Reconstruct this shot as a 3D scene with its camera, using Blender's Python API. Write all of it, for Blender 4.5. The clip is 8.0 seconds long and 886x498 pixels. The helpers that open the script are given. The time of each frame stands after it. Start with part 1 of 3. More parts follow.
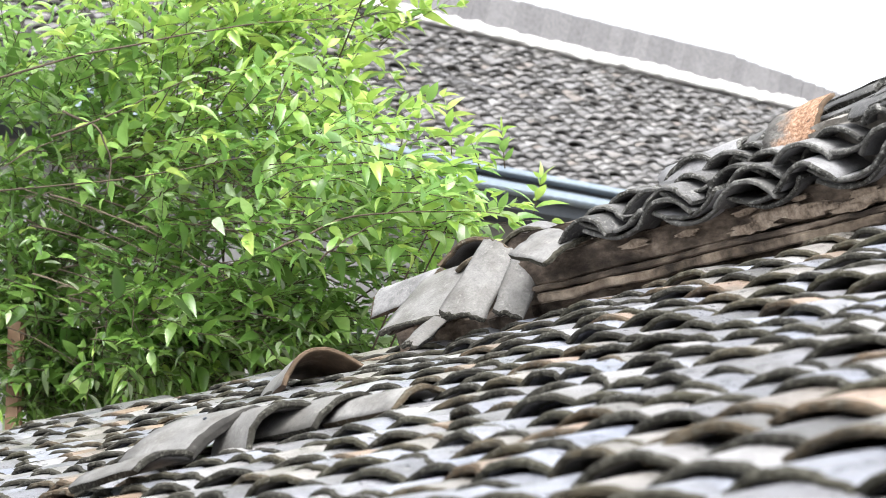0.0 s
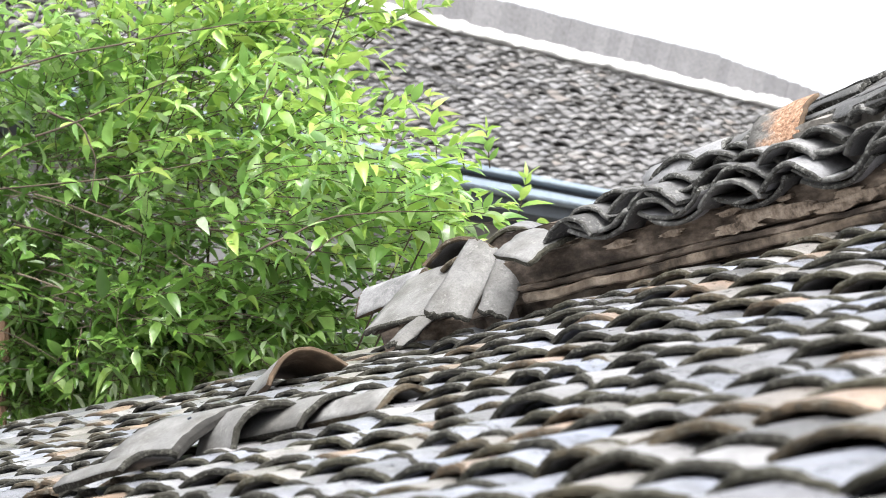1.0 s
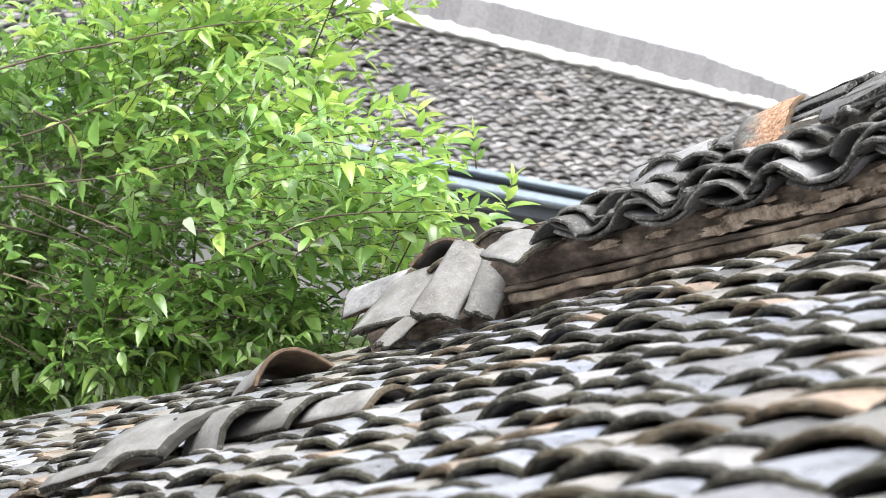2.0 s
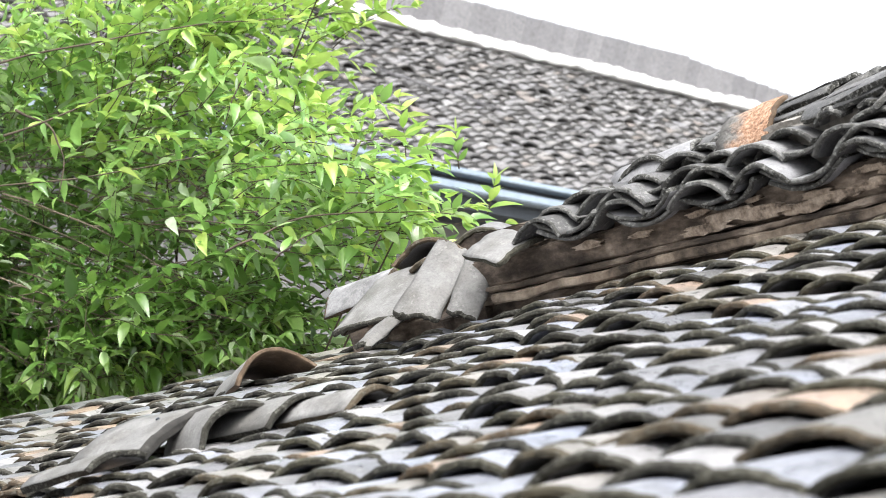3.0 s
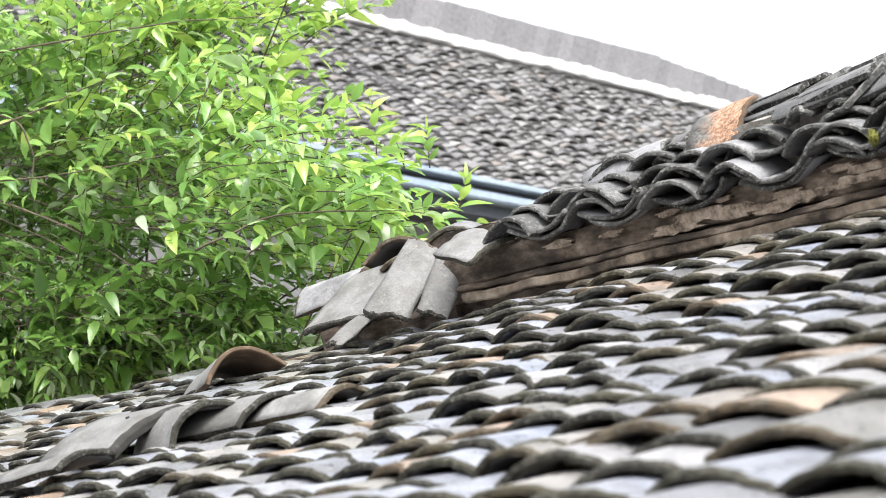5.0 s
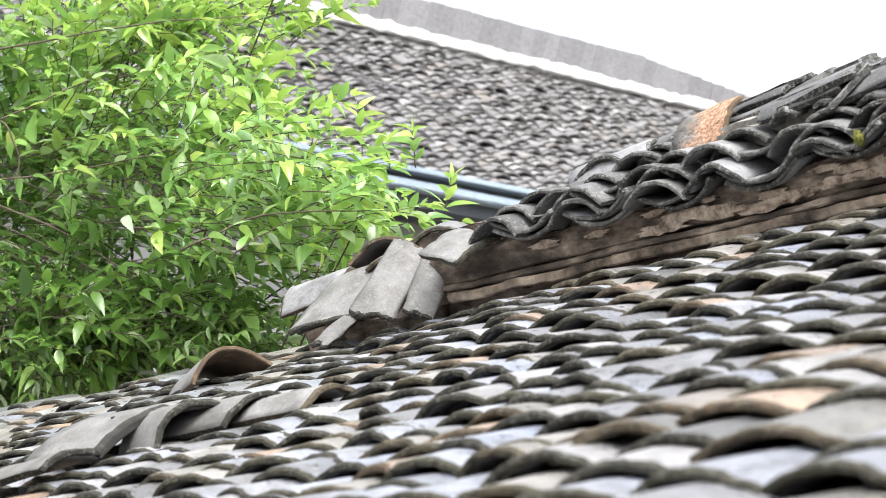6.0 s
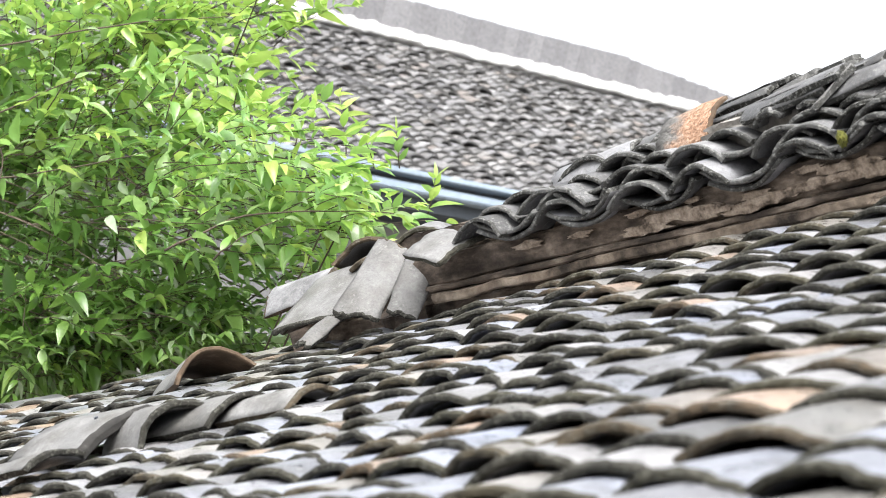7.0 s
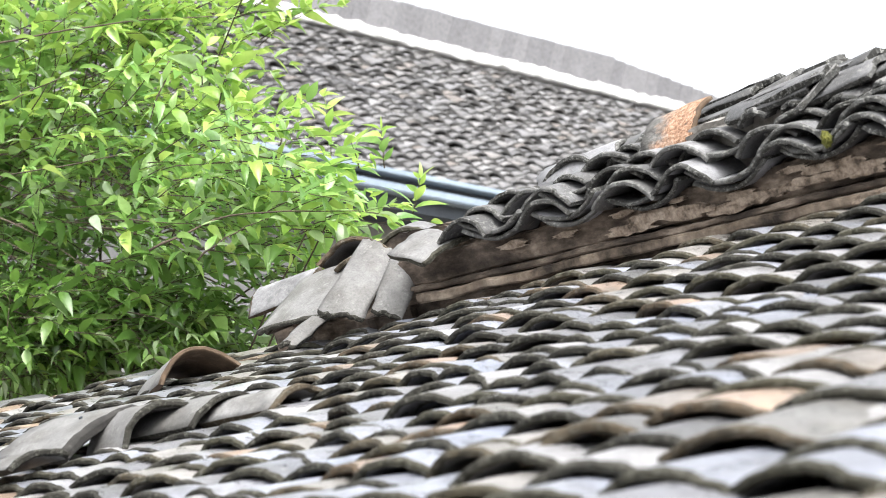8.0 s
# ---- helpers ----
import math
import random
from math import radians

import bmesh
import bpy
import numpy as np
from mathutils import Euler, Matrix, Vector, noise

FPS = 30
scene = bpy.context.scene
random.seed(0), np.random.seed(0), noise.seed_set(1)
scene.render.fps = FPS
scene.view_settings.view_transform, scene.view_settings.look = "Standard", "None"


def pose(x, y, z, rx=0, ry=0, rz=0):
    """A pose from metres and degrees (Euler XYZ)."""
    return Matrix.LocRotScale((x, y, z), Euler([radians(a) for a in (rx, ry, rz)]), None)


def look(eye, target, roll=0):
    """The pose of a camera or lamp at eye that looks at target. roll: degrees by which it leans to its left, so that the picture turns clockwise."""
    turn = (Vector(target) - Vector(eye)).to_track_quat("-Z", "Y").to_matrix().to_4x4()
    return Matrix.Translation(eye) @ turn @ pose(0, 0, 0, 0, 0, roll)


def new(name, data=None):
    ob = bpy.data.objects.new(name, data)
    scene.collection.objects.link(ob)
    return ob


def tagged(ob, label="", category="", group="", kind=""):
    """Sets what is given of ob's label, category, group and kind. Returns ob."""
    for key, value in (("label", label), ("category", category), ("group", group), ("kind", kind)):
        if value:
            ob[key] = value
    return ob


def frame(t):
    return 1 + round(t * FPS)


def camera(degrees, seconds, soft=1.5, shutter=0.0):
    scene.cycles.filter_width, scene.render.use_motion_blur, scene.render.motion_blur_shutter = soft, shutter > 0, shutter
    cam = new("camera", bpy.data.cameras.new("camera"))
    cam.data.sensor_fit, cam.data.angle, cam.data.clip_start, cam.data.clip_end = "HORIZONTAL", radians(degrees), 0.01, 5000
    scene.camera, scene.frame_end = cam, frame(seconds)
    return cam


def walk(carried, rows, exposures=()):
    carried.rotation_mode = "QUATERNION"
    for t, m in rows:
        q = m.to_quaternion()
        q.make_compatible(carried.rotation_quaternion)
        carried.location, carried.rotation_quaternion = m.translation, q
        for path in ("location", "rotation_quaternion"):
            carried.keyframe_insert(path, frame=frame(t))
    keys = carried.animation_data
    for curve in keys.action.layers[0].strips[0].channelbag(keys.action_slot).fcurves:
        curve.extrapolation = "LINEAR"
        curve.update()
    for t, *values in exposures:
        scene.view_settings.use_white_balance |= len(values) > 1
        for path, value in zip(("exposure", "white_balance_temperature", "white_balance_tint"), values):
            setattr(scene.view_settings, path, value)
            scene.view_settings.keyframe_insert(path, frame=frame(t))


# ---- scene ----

# ------------------------------------------------------------------ camera
EYE = 3.4
cam = camera(22.0, 8.0, 0.5)
cam.data.dof.use_dof = True
cam.data.dof.focus_distance = 5.7
cam.data.dof.aperture_fstop = 8.5
PATH = [
    (0.0, pose(0, 0, EYE, 102.000, -0.136, 1.555)),
    (0.5, pose(0, 0, EYE, 101.999, -0.108, 1.350)),
    (1.0, pose(0, 0, EYE, 101.997, -0.091, 1.176)),
    (1.5, pose(0, 0, EYE, 102.008, -0.079, 1.025)),
    (3.0, pose(0, 0, EYE, 102.016, -0.043, 0.389)),
    (3.5, pose(0, 0, EYE, 102.008, -0.013, 0.204)),
    (4.0, pose(0, 0, EYE, 101.998, 0.014, 0.023)),
    (4.5, pose(0, 0, EYE, 101.990, 0.009, -0.171)),
    (6.0, pose(0, 0, EYE, 101.992, 0.043, -0.715)),
    (6.5, pose(0, 0, EYE, 101.995, 0.044, -0.920)),
    (7.0, pose(0, 0, EYE, 102.001, 0.087, -1.119)),
    (7.5, pose(0, 0, EYE, 102.002, 0.125, -1.305)),
    (8.0, pose(0, 0, EYE, 101.999, 0.145, -1.495)),
]
walk(cam, PATH, [(0.0, 1.86), (8.0, 1.86)])

# ------------------------------------------------------------------ light: bright overcast sky
SUN_EL, SUN_AZ = 56.0, 168.0     # degrees; azimuth clockwise from the view's heading
world = bpy.data.worlds.new("overcast_sky")
scene.world = world
world.use_nodes = True
wn = world.node_tree
sky = wn.nodes.new("ShaderNodeTexSky")
sky.sky_type = 'NISHITA'
sky.sun_disc = False
sky.sun_elevation = radians(SUN_EL)
sky.sun_rotation = radians(SUN_AZ)
sky.dust_density = 4.0
hs = wn.nodes.new("ShaderNodeHueSaturation")
hs.inputs["Saturation"].default_value = 0.18
wn.links.new(sky.outputs[0], hs.inputs["Color"])
wn.links.new(hs.outputs[0], wn.nodes["Background"].inputs[0])
wn.nodes["Background"].inputs[1].default_value = 0.15
sun_data = bpy.data.lights.new("sun", 'SUN')
sun_data.energy, sun_data.angle, sun_data.color = 1.1, radians(50), (1.0, 0.985, 0.96)
sun = new("sun", sun_data)
a, e = radians(SUN_AZ), radians(SUN_EL)
sun_dir = Vector((math.sin(a) * math.cos(e), math.cos(a) * math.cos(e), math.sin(e)))
sun.matrix_world = look(sun_dir * 40, (0, 0, 0))


# ------------------------------------------------------------------ materials
class Nodes:
    """A small helper round one node material."""

    def __init__(self, name, roughness=0.7, metallic=0.0, specular=0.5):
        self.mat = bpy.data.materials.new(name)
        self.mat.use_nodes = True
        self.tree = self.mat.node_tree
        self.bsdf = self.tree.nodes["Principled BSDF"]
        self.bsdf.inputs["Roughness"].default_value = roughness
        self.bsdf.inputs["Metallic"].default_value = metallic
        self.bsdf.inputs["Specular IOR Level"].default_value = specular
        self.coord = self.tree.nodes.new("ShaderNodeTexCoord").outputs["Object"]

    def add(self, kind, **values):
        node = self.tree.nodes.new(kind)
        for key, value in values.items():
            node.inputs[key.replace("_", " ")].default_value = value
        return node

    def link(self, a, b):
        self.tree.links.new(a, b)

    def chance(self):
        """A number from 0 to 1 for each object and each loose piece."""
        info = self.tree.nodes.new("ShaderNodeObjectInfo").outputs["Random"]
        geo = self.tree.nodes.new("ShaderNodeNewGeometry").outputs["Random Per Island"]
        s = self.add("ShaderNodeMath")
        self.link(info, s.inputs[0]), self.link(geo, s.inputs[1])
        f = self.add("ShaderNodeMath")
        f.operation = 'FRACT'
        self.link(s.outputs[0], f.inputs[0])
        return f.outputs[0]

    def shifted(self, value, by=37.0):
        v = self.add("ShaderNodeVectorMath")
        v.operation = 'MULTIPLY_ADD'
        v.inputs[0].default_value = (by, by * 0.7, by * 1.3)
        self.link(value, v.inputs[1])
        self.link(self.coord, v.inputs[2])
        self.coord = v.outputs[0]

    def noise(self, scale, detail=4.0, rough=0.6, stretch=None):
        n = self.add("ShaderNodeTexNoise", Scale=scale, Detail=detail, Roughness=rough)
        src = self.coord
        if stretch:
            m = self.add("ShaderNodeMapping", Scale=stretch)
            self.link(src, m.inputs[0])
            src = m.outputs[0]
        self.link(src, n.inputs["Vector"])
        return n.outputs["Fac"]

    def ramp(self, fac, stops, ease='LINEAR'):
        r = self.tree.nodes.new("ShaderNodeValToRGB")
        r.color_ramp.interpolation = ease
        while len(r.color_ramp.elements) < len(stops):
            r.color_ramp.elements.new(0.5)
        for el, (pos, col) in zip(r.color_ramp.elements, stops):
            el.position = pos
            el.color = (*col, 1) if len(col) == 3 else (col[0], col[0], col[0], 1)
        self.link(fac, r.inputs[0])
        return r.outputs[0]

    def mix(self, fac, a, b, mode='MIX'):
        m = self.tree.nodes.new("ShaderNodeMix")
        m.data_type, m.blend_type = 'RGBA', mode
        for sock, val in ((m.inputs[0], fac), (m.inputs[6], a), (m.inputs[7], b)):
            if isinstance(val, (int, float)):
                sock.default_value = val
            elif isinstance(val, tuple):
                sock.default_value = (*val, 1)
            else:
                self.link(val, sock)
        return m.outputs[2]

    def color(self, out):
        self.link(out, self.bsdf.inputs["Base Color"])

    def rough(self, out):
        self.link(out, self.bsdf.inputs["Roughness"])

    def bump(self, height, distance=0.002, strength=0.6):
        b = self.add("ShaderNodeBump", Strength=strength, Distance=distance)
        self.link(height, b.inputs["Height"])
        self.link(b.outputs[0], self.bsdf.inputs["Normal"])


def tile_material(name, stops, rough=(0.30, 0.6), stain=0.55, dirt=(0.075, 0.07, 0.06), lichen=0.0):
    n = Nodes(name)
    r = n.chance()
    n.shifted(r)
    base = n.ramp(r, stops)
    big = n.noise(11.0, 5.0)
    mid = n.noise(34.0, 5.0, 0.65)
    fine = n.noise(150.0, 5.0, 0.7)
    base = n.mix(n.ramp(big, [(0.42, (0.0,)), (0.70, (stain,))]), base, dirt)
    base = n.mix(1.0, base, n.ramp(mid, [(0.28, (0.62,)), (0.50, (1.0,)), (0.74, (1.3,))]), 'MULTIPLY')
    base = n.mix(1.0, base, n.ramp(fine, [(0.30, (0.70,)), (0.50, (1.0,)), (0.70, (1.2,))]), 'MULTIPLY')
    if lichen:
        spots = n.mix(1.0, n.ramp(n.noise(110.0, 4.0, 0.6), [(0.54, (0.0,)), (0.62, (1.0,))]), n.ramp(n.noise(16.0, 3.0), [(0.45, (0.0,)), (0.62, (lichen,))]), 'MULTIPLY')
        base = n.mix(spots, base, (0.30, 0.30, 0.28))
    n.color(base)
    n.rough(n.ramp(mid, [(0.3, (rough[0],)), (0.7, (rough[1],))]))
    n.bump(n.mix(0.5, mid, fine), 0.004, 0.6)
    return n.mat


GREYS = [(0.0, (0.089, 0.089, 0.094)), (0.14, (0.162, 0.162, 0.176)), (0.28, (0.182, 0.199, 0.249)), (0.42, (0.291, 0.283, 0.283)), (0.55, (0.109, 0.112, 0.124)),
         (0.68, (0.264, 0.280, 0.331)), (0.80, (0.223, 0.208, 0.191)), (0.91, (0.135, 0.131, 0.124)), (0.955, (0.270, 0.196, 0.145)), (1.0, (0.210, 0.152, 0.113))]
TILE = tile_material("grey_clay_tile", GREYS, (0.22, 0.48), 0.65, (0.055, 0.053, 0.043), 0.3)
SMOOTH_TILE = tile_material("smooth_grey_tile", [(0.0, (0.135, 0.133, 0.129)), (1.0, (0.198, 0.195, 0.191))], (0.45, 0.75), 0.85, (0.068, 0.063, 0.055), 0.35)
CAP_TILE = tile_material("weathered_cap_tile", [(0.0, (0.045, 0.045, 0.046)), (0.5, (0.075, 0.075, 0.077)), (0.85, (0.13, 0.13, 0.133)), (1.0, (0.07, 0.068, 0.064))], (0.45, 0.8), 0.75, (0.035, 0.033, 0.03), 0.4)
PALE_TILE = tile_material("pale_clean_tile", [(0.0, (0.19, 0.19, 0.20)), (1.0, (0.24, 0.24, 0.25))], (0.4, 0.65), 0.4, (0.08, 0.077, 0.07), 0.2)
CREST_TILE = tile_material("black_weathered_tile", [(0.0, (0.084, 0.084, 0.084)), (0.6, (0.140, 0.140, 0.143)), (1.0, (0.210, 0.210, 0.213))], (0.6, 0.85), 0.7, (0.031, 0.029, 0.028), 0.4)
FAR_TILE = tile_material("far_clay_tile", [(0.0, (0.085, 0.084, 0.087)), (0.2, (0.17, 0.168, 0.174)), (0.4, (0.115, 0.113, 0.117)), (0.6, (0.195, 0.19, 0.188)), (0.75, (0.14, 0.14, 0.147)), (0.9, (0.25, 0.248, 0.252)), (0.97, (0.15, 0.13, 0.118)), (1.0, (0.165, 0.148, 0.137))], (0.55, 0.85), 0.55)

FAR_EDGE = tile_material("far_tile_edge", [(0.0, (0.06, 0.06, 0.06)), (0.6, (0.10, 0.099, 0.098)), (1.0, (0.15, 0.148, 0.146))], (0.7, 0.9), 0.4)


def edge_material(name="lichened_shaded_tile_edge", light=1.0):
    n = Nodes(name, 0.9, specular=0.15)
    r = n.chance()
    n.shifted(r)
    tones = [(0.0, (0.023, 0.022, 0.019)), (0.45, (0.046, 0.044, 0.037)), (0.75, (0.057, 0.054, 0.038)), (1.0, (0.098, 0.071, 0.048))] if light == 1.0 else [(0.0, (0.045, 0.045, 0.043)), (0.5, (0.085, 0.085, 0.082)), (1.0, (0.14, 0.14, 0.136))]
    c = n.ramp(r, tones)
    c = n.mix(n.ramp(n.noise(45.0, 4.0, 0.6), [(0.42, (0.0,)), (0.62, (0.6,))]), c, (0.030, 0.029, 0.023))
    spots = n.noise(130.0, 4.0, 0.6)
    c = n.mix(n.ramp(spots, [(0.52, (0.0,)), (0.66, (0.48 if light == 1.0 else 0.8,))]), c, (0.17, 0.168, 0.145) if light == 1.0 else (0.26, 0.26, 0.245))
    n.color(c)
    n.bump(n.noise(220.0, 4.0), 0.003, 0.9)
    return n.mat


# Lichened lips, coloured darker still to include the shade beneath them.
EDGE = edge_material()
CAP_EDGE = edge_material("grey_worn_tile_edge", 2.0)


def simple(name, stops, scale, rough=0.8, fine=80.0, bump=0.002, stretch=None, metallic=0.0, specular=0.4):
    n = Nodes(name, rough, metallic, specular)
    c = n.ramp(n.noise(scale, 6.0, 0.62, stretch), stops)
    f = n.noise(fine, 5.0, 0.7)
    c = n.mix(n.ramp(f, [(0.3, (0.35,)), (0.6, (0.0,))]), c, tuple(v * 0.55 for v in stops[0][1]))
    n.color(c)
    n.bump(f, bump, 0.7)
    return n.mat


MORTAR = simple("old_lime_mortar", [(0.36, (0.030, 0.022, 0.017)), (0.47, (0.080, 0.062, 0.048)), (0.57, (0.19, 0.150, 0.118)), (0.68, (0.40, 0.335, 0.275))], 7.0, 0.92, 45.0, 0.010, (1, 1, 2.6))
FLAKE = simple("pale_old_plaster", [(0.36, (0.080, 0.061, 0.045)), (0.47, (0.250, 0.196, 0.151)), (0.66, (0.430, 0.356, 0.284))], 30.0, 0.95, 120.0, 0.004)
CREST_MORTAR = simple("pale_grey_mortar", [(0.32, (0.12, 0.112, 0.10)), (0.5, (0.26, 0.245, 0.225)), (0.7, (0.40, 0.38, 0.35))], 18.0, 0.95, 90.0, 0.006)
BRICK = simple("old_grey_brick", [(0.36, (0.028, 0.021, 0.015)), (0.48, (0.168, 0.130, 0.098)), (0.64, (0.378, 0.311, 0.241))], 9.0, 0.9, 70.0, 0.005)
PLASTER = simple("white_lime_plaster", [(0.3, (0.62, 0.62, 0.62)), (0.6, (0.80, 0.80, 0.80))], 3.0, 0.9)
PALE_WALL = simple("pale_washed_wall", [(0.3, (0.17, 0.17, 0.175)), (0.7, (0.26, 0.26, 0.265))], 1.2, 0.9, 30.0)
GREY_WALL = simple("grey_render_wall", [(0.3, (0.20, 0.20, 0.205)), (0.7, (0.28, 0.28, 0.285))], 1.2, 0.9, 30.0)
RIDGE_TILE = tile_material("pale_ridge_tile", [(0.0, (0.136, 0.134, 0.142)), (0.5, (0.155, 0.153, 0.161)), (1.0, (0.178, 0.176, 0.184))], (0.6, 0.8), 0.2)


def crusted(name):
    n = Nodes(name, 0.9)
    grain = n.noise(120.0, 6.0, 0.62)
    crust = n.ramp(grain, [(0.32, (0.085, 0.055, 0.038)), (0.44, (0.24, 0.128, 0.074)), (0.56, (0.37, 0.23, 0.15)), (0.70, (0.44, 0.34, 0.26))])
    clay = n.ramp(n.noise(30.0, 5.0), [(0.35, (0.07, 0.066, 0.06)), (0.65, (0.19, 0.185, 0.175))])
    axis = n.tree.nodes.new("ShaderNodeSeparateXYZ")
    n.link(n.coord, axis.inputs[0])
    edge = n.add("ShaderNodeMath")
    edge.operation = 'MULTIPLY_ADD'
    n.link(n.noise(22.0, 4.0), edge.inputs[0])
    edge.inputs[1].default_value = -0.16
    n.link(axis.outputs["Y"], edge.inputs[2])
    n.color(n.mix(n.ramp(edge.outputs[0], [(0.0, (0.0,)), (0.045, (1.0,))]), crust, clay))
    n.bump(grain, 0.012, 0.7)
    return n.mat


RUST_TILE = crusted("orange_lichen_tile")
# Near-black edge colour that takes in the shadow under the tile's end.
SHADOW_EDGE = simple("black_shadow_tile_edge", [(0.3, (0.014, 0.013, 0.012)), (0.6, (0.030, 0.028, 0.025)), (0.75, (0.075, 0.072, 0.066))], 30.0, 0.9)
BROWN_TILE = simple("brown_clay_tile", [(0.3, (0.045, 0.029, 0.017)), (0.55, (0.100, 0.066, 0.040)), (0.7, (0.18, 0.14, 0.10))], 14.0, 0.85)
METAL = simple("blue_grey_gutter", [(0.3, (0.20, 0.255, 0.32)), (0.7, (0.30, 0.36, 0.43))], 2.0, 0.45, 20.0, 0.0005)
# Near-black colour that paints the shade in hollows and under the eaves.
SHADE_METAL = simple("dark_blue_hollow_shade", [(0.3, (0.030, 0.038, 0.048)), (0.7, (0.05, 0.06, 0.075))], 2.0, 0.6, 20.0, 0.0005)
WOOD = simple("dark_roof_boards", [(0.3, (0.05, 0.038, 0.028)), (0.7, (0.10, 0.075, 0.055))], 6.0, 0.9, 50.0, 0.002, (8, 1, 1))
EARTH = simple("packed_earth", [(0.3, (0.16, 0.14, 0.11)), (0.7, (0.26, 0.235, 0.19))], 0.8, 0.95, 12.0, 0.01)
TWIG = simple("pale_brown_twig", [(0.3, (0.10, 0.078, 0.055)), (0.7, (0.22, 0.18, 0.135))], 25.0, 0.9, 120.0, 0.001)
BARK = simple("grey_brown_bark", [(0.3, (0.045, 0.034, 0.024)), (0.7, (0.11, 0.085, 0.06))], 25.0, 0.9, 120.0, 0.002)
TERRACOTTA = simple("orange_brick_face", [(0.3, (0.24, 0.135, 0.085)), (0.7, (0.40, 0.26, 0.19))], 4.0, 0.9)
MOSS = simple("yellow_green_moss", [(0.3, (0.05, 0.055, 0.01)), (0.7, (0.16, 0.16, 0.03))], 60.0, 0.95, 200.0, 0.004)


def leaf_material(name, stops, glow):
    n = Nodes(name, 0.28, specular=0.8)
    r = n.chance()
    c = n.ramp(r, stops)
    f = n.noise(35.0, 3.0)
    c = n.mix(n.ramp(f, [(0.3, (0.35,)), (0.65, (0.0,))]), c, tuple(v * 0.6 for v in stops[0][1]))
    n.color(c)
    tr = n.add("ShaderNodeBsdfTranslucent")
    n.link(n.mix(0.5, c, glow), tr.inputs["Color"])
    m = n.add("ShaderNodeMixShader", Fac=0.42)
    n.link(n.bsdf.outputs[0], m.inputs[1]), n.link(tr.outputs[0], m.inputs[2])
    n.link(m.outputs[0], n.tree.nodes["Material Output"].inputs[0])
    n.bump(f, 0.001, 0.3)
    return n.mat


# The palest stops, here and in the next ramp, paint sky sheen on some leaves.
LEAF = leaf_material("green_leaf", [(0.0, (0.069, 0.171, 0.035)), (0.40, (0.196, 0.375, 0.088)), (0.74, (0.350, 0.550, 0.160)), (0.88, (0.429, 0.563, 0.293)), (0.95, (0.42, 0.52, 0.34)), (1.0, (0.48, 0.56, 0.42))], (0.416, 0.663, 0.176))
# Darker copy of the leaf; the crown's shade is put into its colour.
SHADED = leaf_material("shaded_green_leaf", [(0.0, (0.053, 0.117, 0.025)), (0.5, (0.114, 0.229, 0.044)), (0.82, (0.215, 0.363, 0.075)), (0.94, (0.240, 0.352, 0.125)), (1.0, (0.402, 0.434, 0.343))], (0.202, 0.387, 0.069))
YOUNG = leaf_material("young_yellow_green_leaf", [(0.0, (0.232, 0.432, 0.067)), (0.6, (0.365, 0.550, 0.110)), (1.0, (0.500, 0.615, 0.155))], (0.465, 0.635, 0.170))


# ------------------------------------------------------------------ mesh helpers
def mesh_of(name, verts, faces, mats, index=None, smooth=None):
    me = bpy.data.meshes.new(name)
    me.from_pydata(verts, [], faces)
    for m in mats:
        me.materials.append(m)
    if index is not None:
        me.polygons.foreach_set("material_index", index)
    if smooth is not None:
        me.polygons.foreach_set("use_smooth", smooth)
    me.update()
    return me


def part(name, me, parent, m=None, label=""):
    ob = new(name, me)
    ob.parent = parent
    if m is not None:
        ob.matrix_basis = m
    return tagged(ob, label)


def thing(name, at, label, category, group="", kind=""):
    ob = new(name)
    ob.matrix_basis = at if isinstance(at, Matrix) else Matrix.Translation(at)
    ob.empty_display_size = 0.1
    return tagged(ob, label, category, group, kind)


def box_mesh(name, size, mat, at=(0, 0, 0), bevel=0.0, jitter=0.0, cuts=0, seed=0):
    """A box with its base centred at at, bevelled and roughened."""
    bm = bmesh.new()
    bmesh.ops.create_cube(bm, size=1.0)
    for v in bm.verts:
        v.co = Vector((v.co.x * size[0] + at[0], v.co.y * size[1] + at[1], (v.co.z + 0.5) * size[2] + at[2]))
    if cuts:
        long_edges = [e for e in bm.edges if e.calc_length() > max(size) * 0.9]
        bmesh.ops.subdivide_edges(bm, edges=long_edges, cuts=cuts, use_grid_fill=True)
    if bevel:
        sharp = [e for e in bm.edges if len(e.link_faces) == 2 and e.calc_face_angle(0) > 0.5]
        bmesh.ops.bevel(bm, geom=sharp, offset=bevel, segments=2, affect='EDGES')
    if jitter:
        for v in bm.verts:
            p = v.co * 9 + Vector((seed * 3.1, seed, 0))
            v.co += noise.noise_vector(p) * jitter + noise.noise_vector(p * 4) * jitter * 0.5
    me = bpy.data.meshes.new(name)
    bm.to_mesh(me)
    bm.free()
    me.materials.append(mat)
    return me


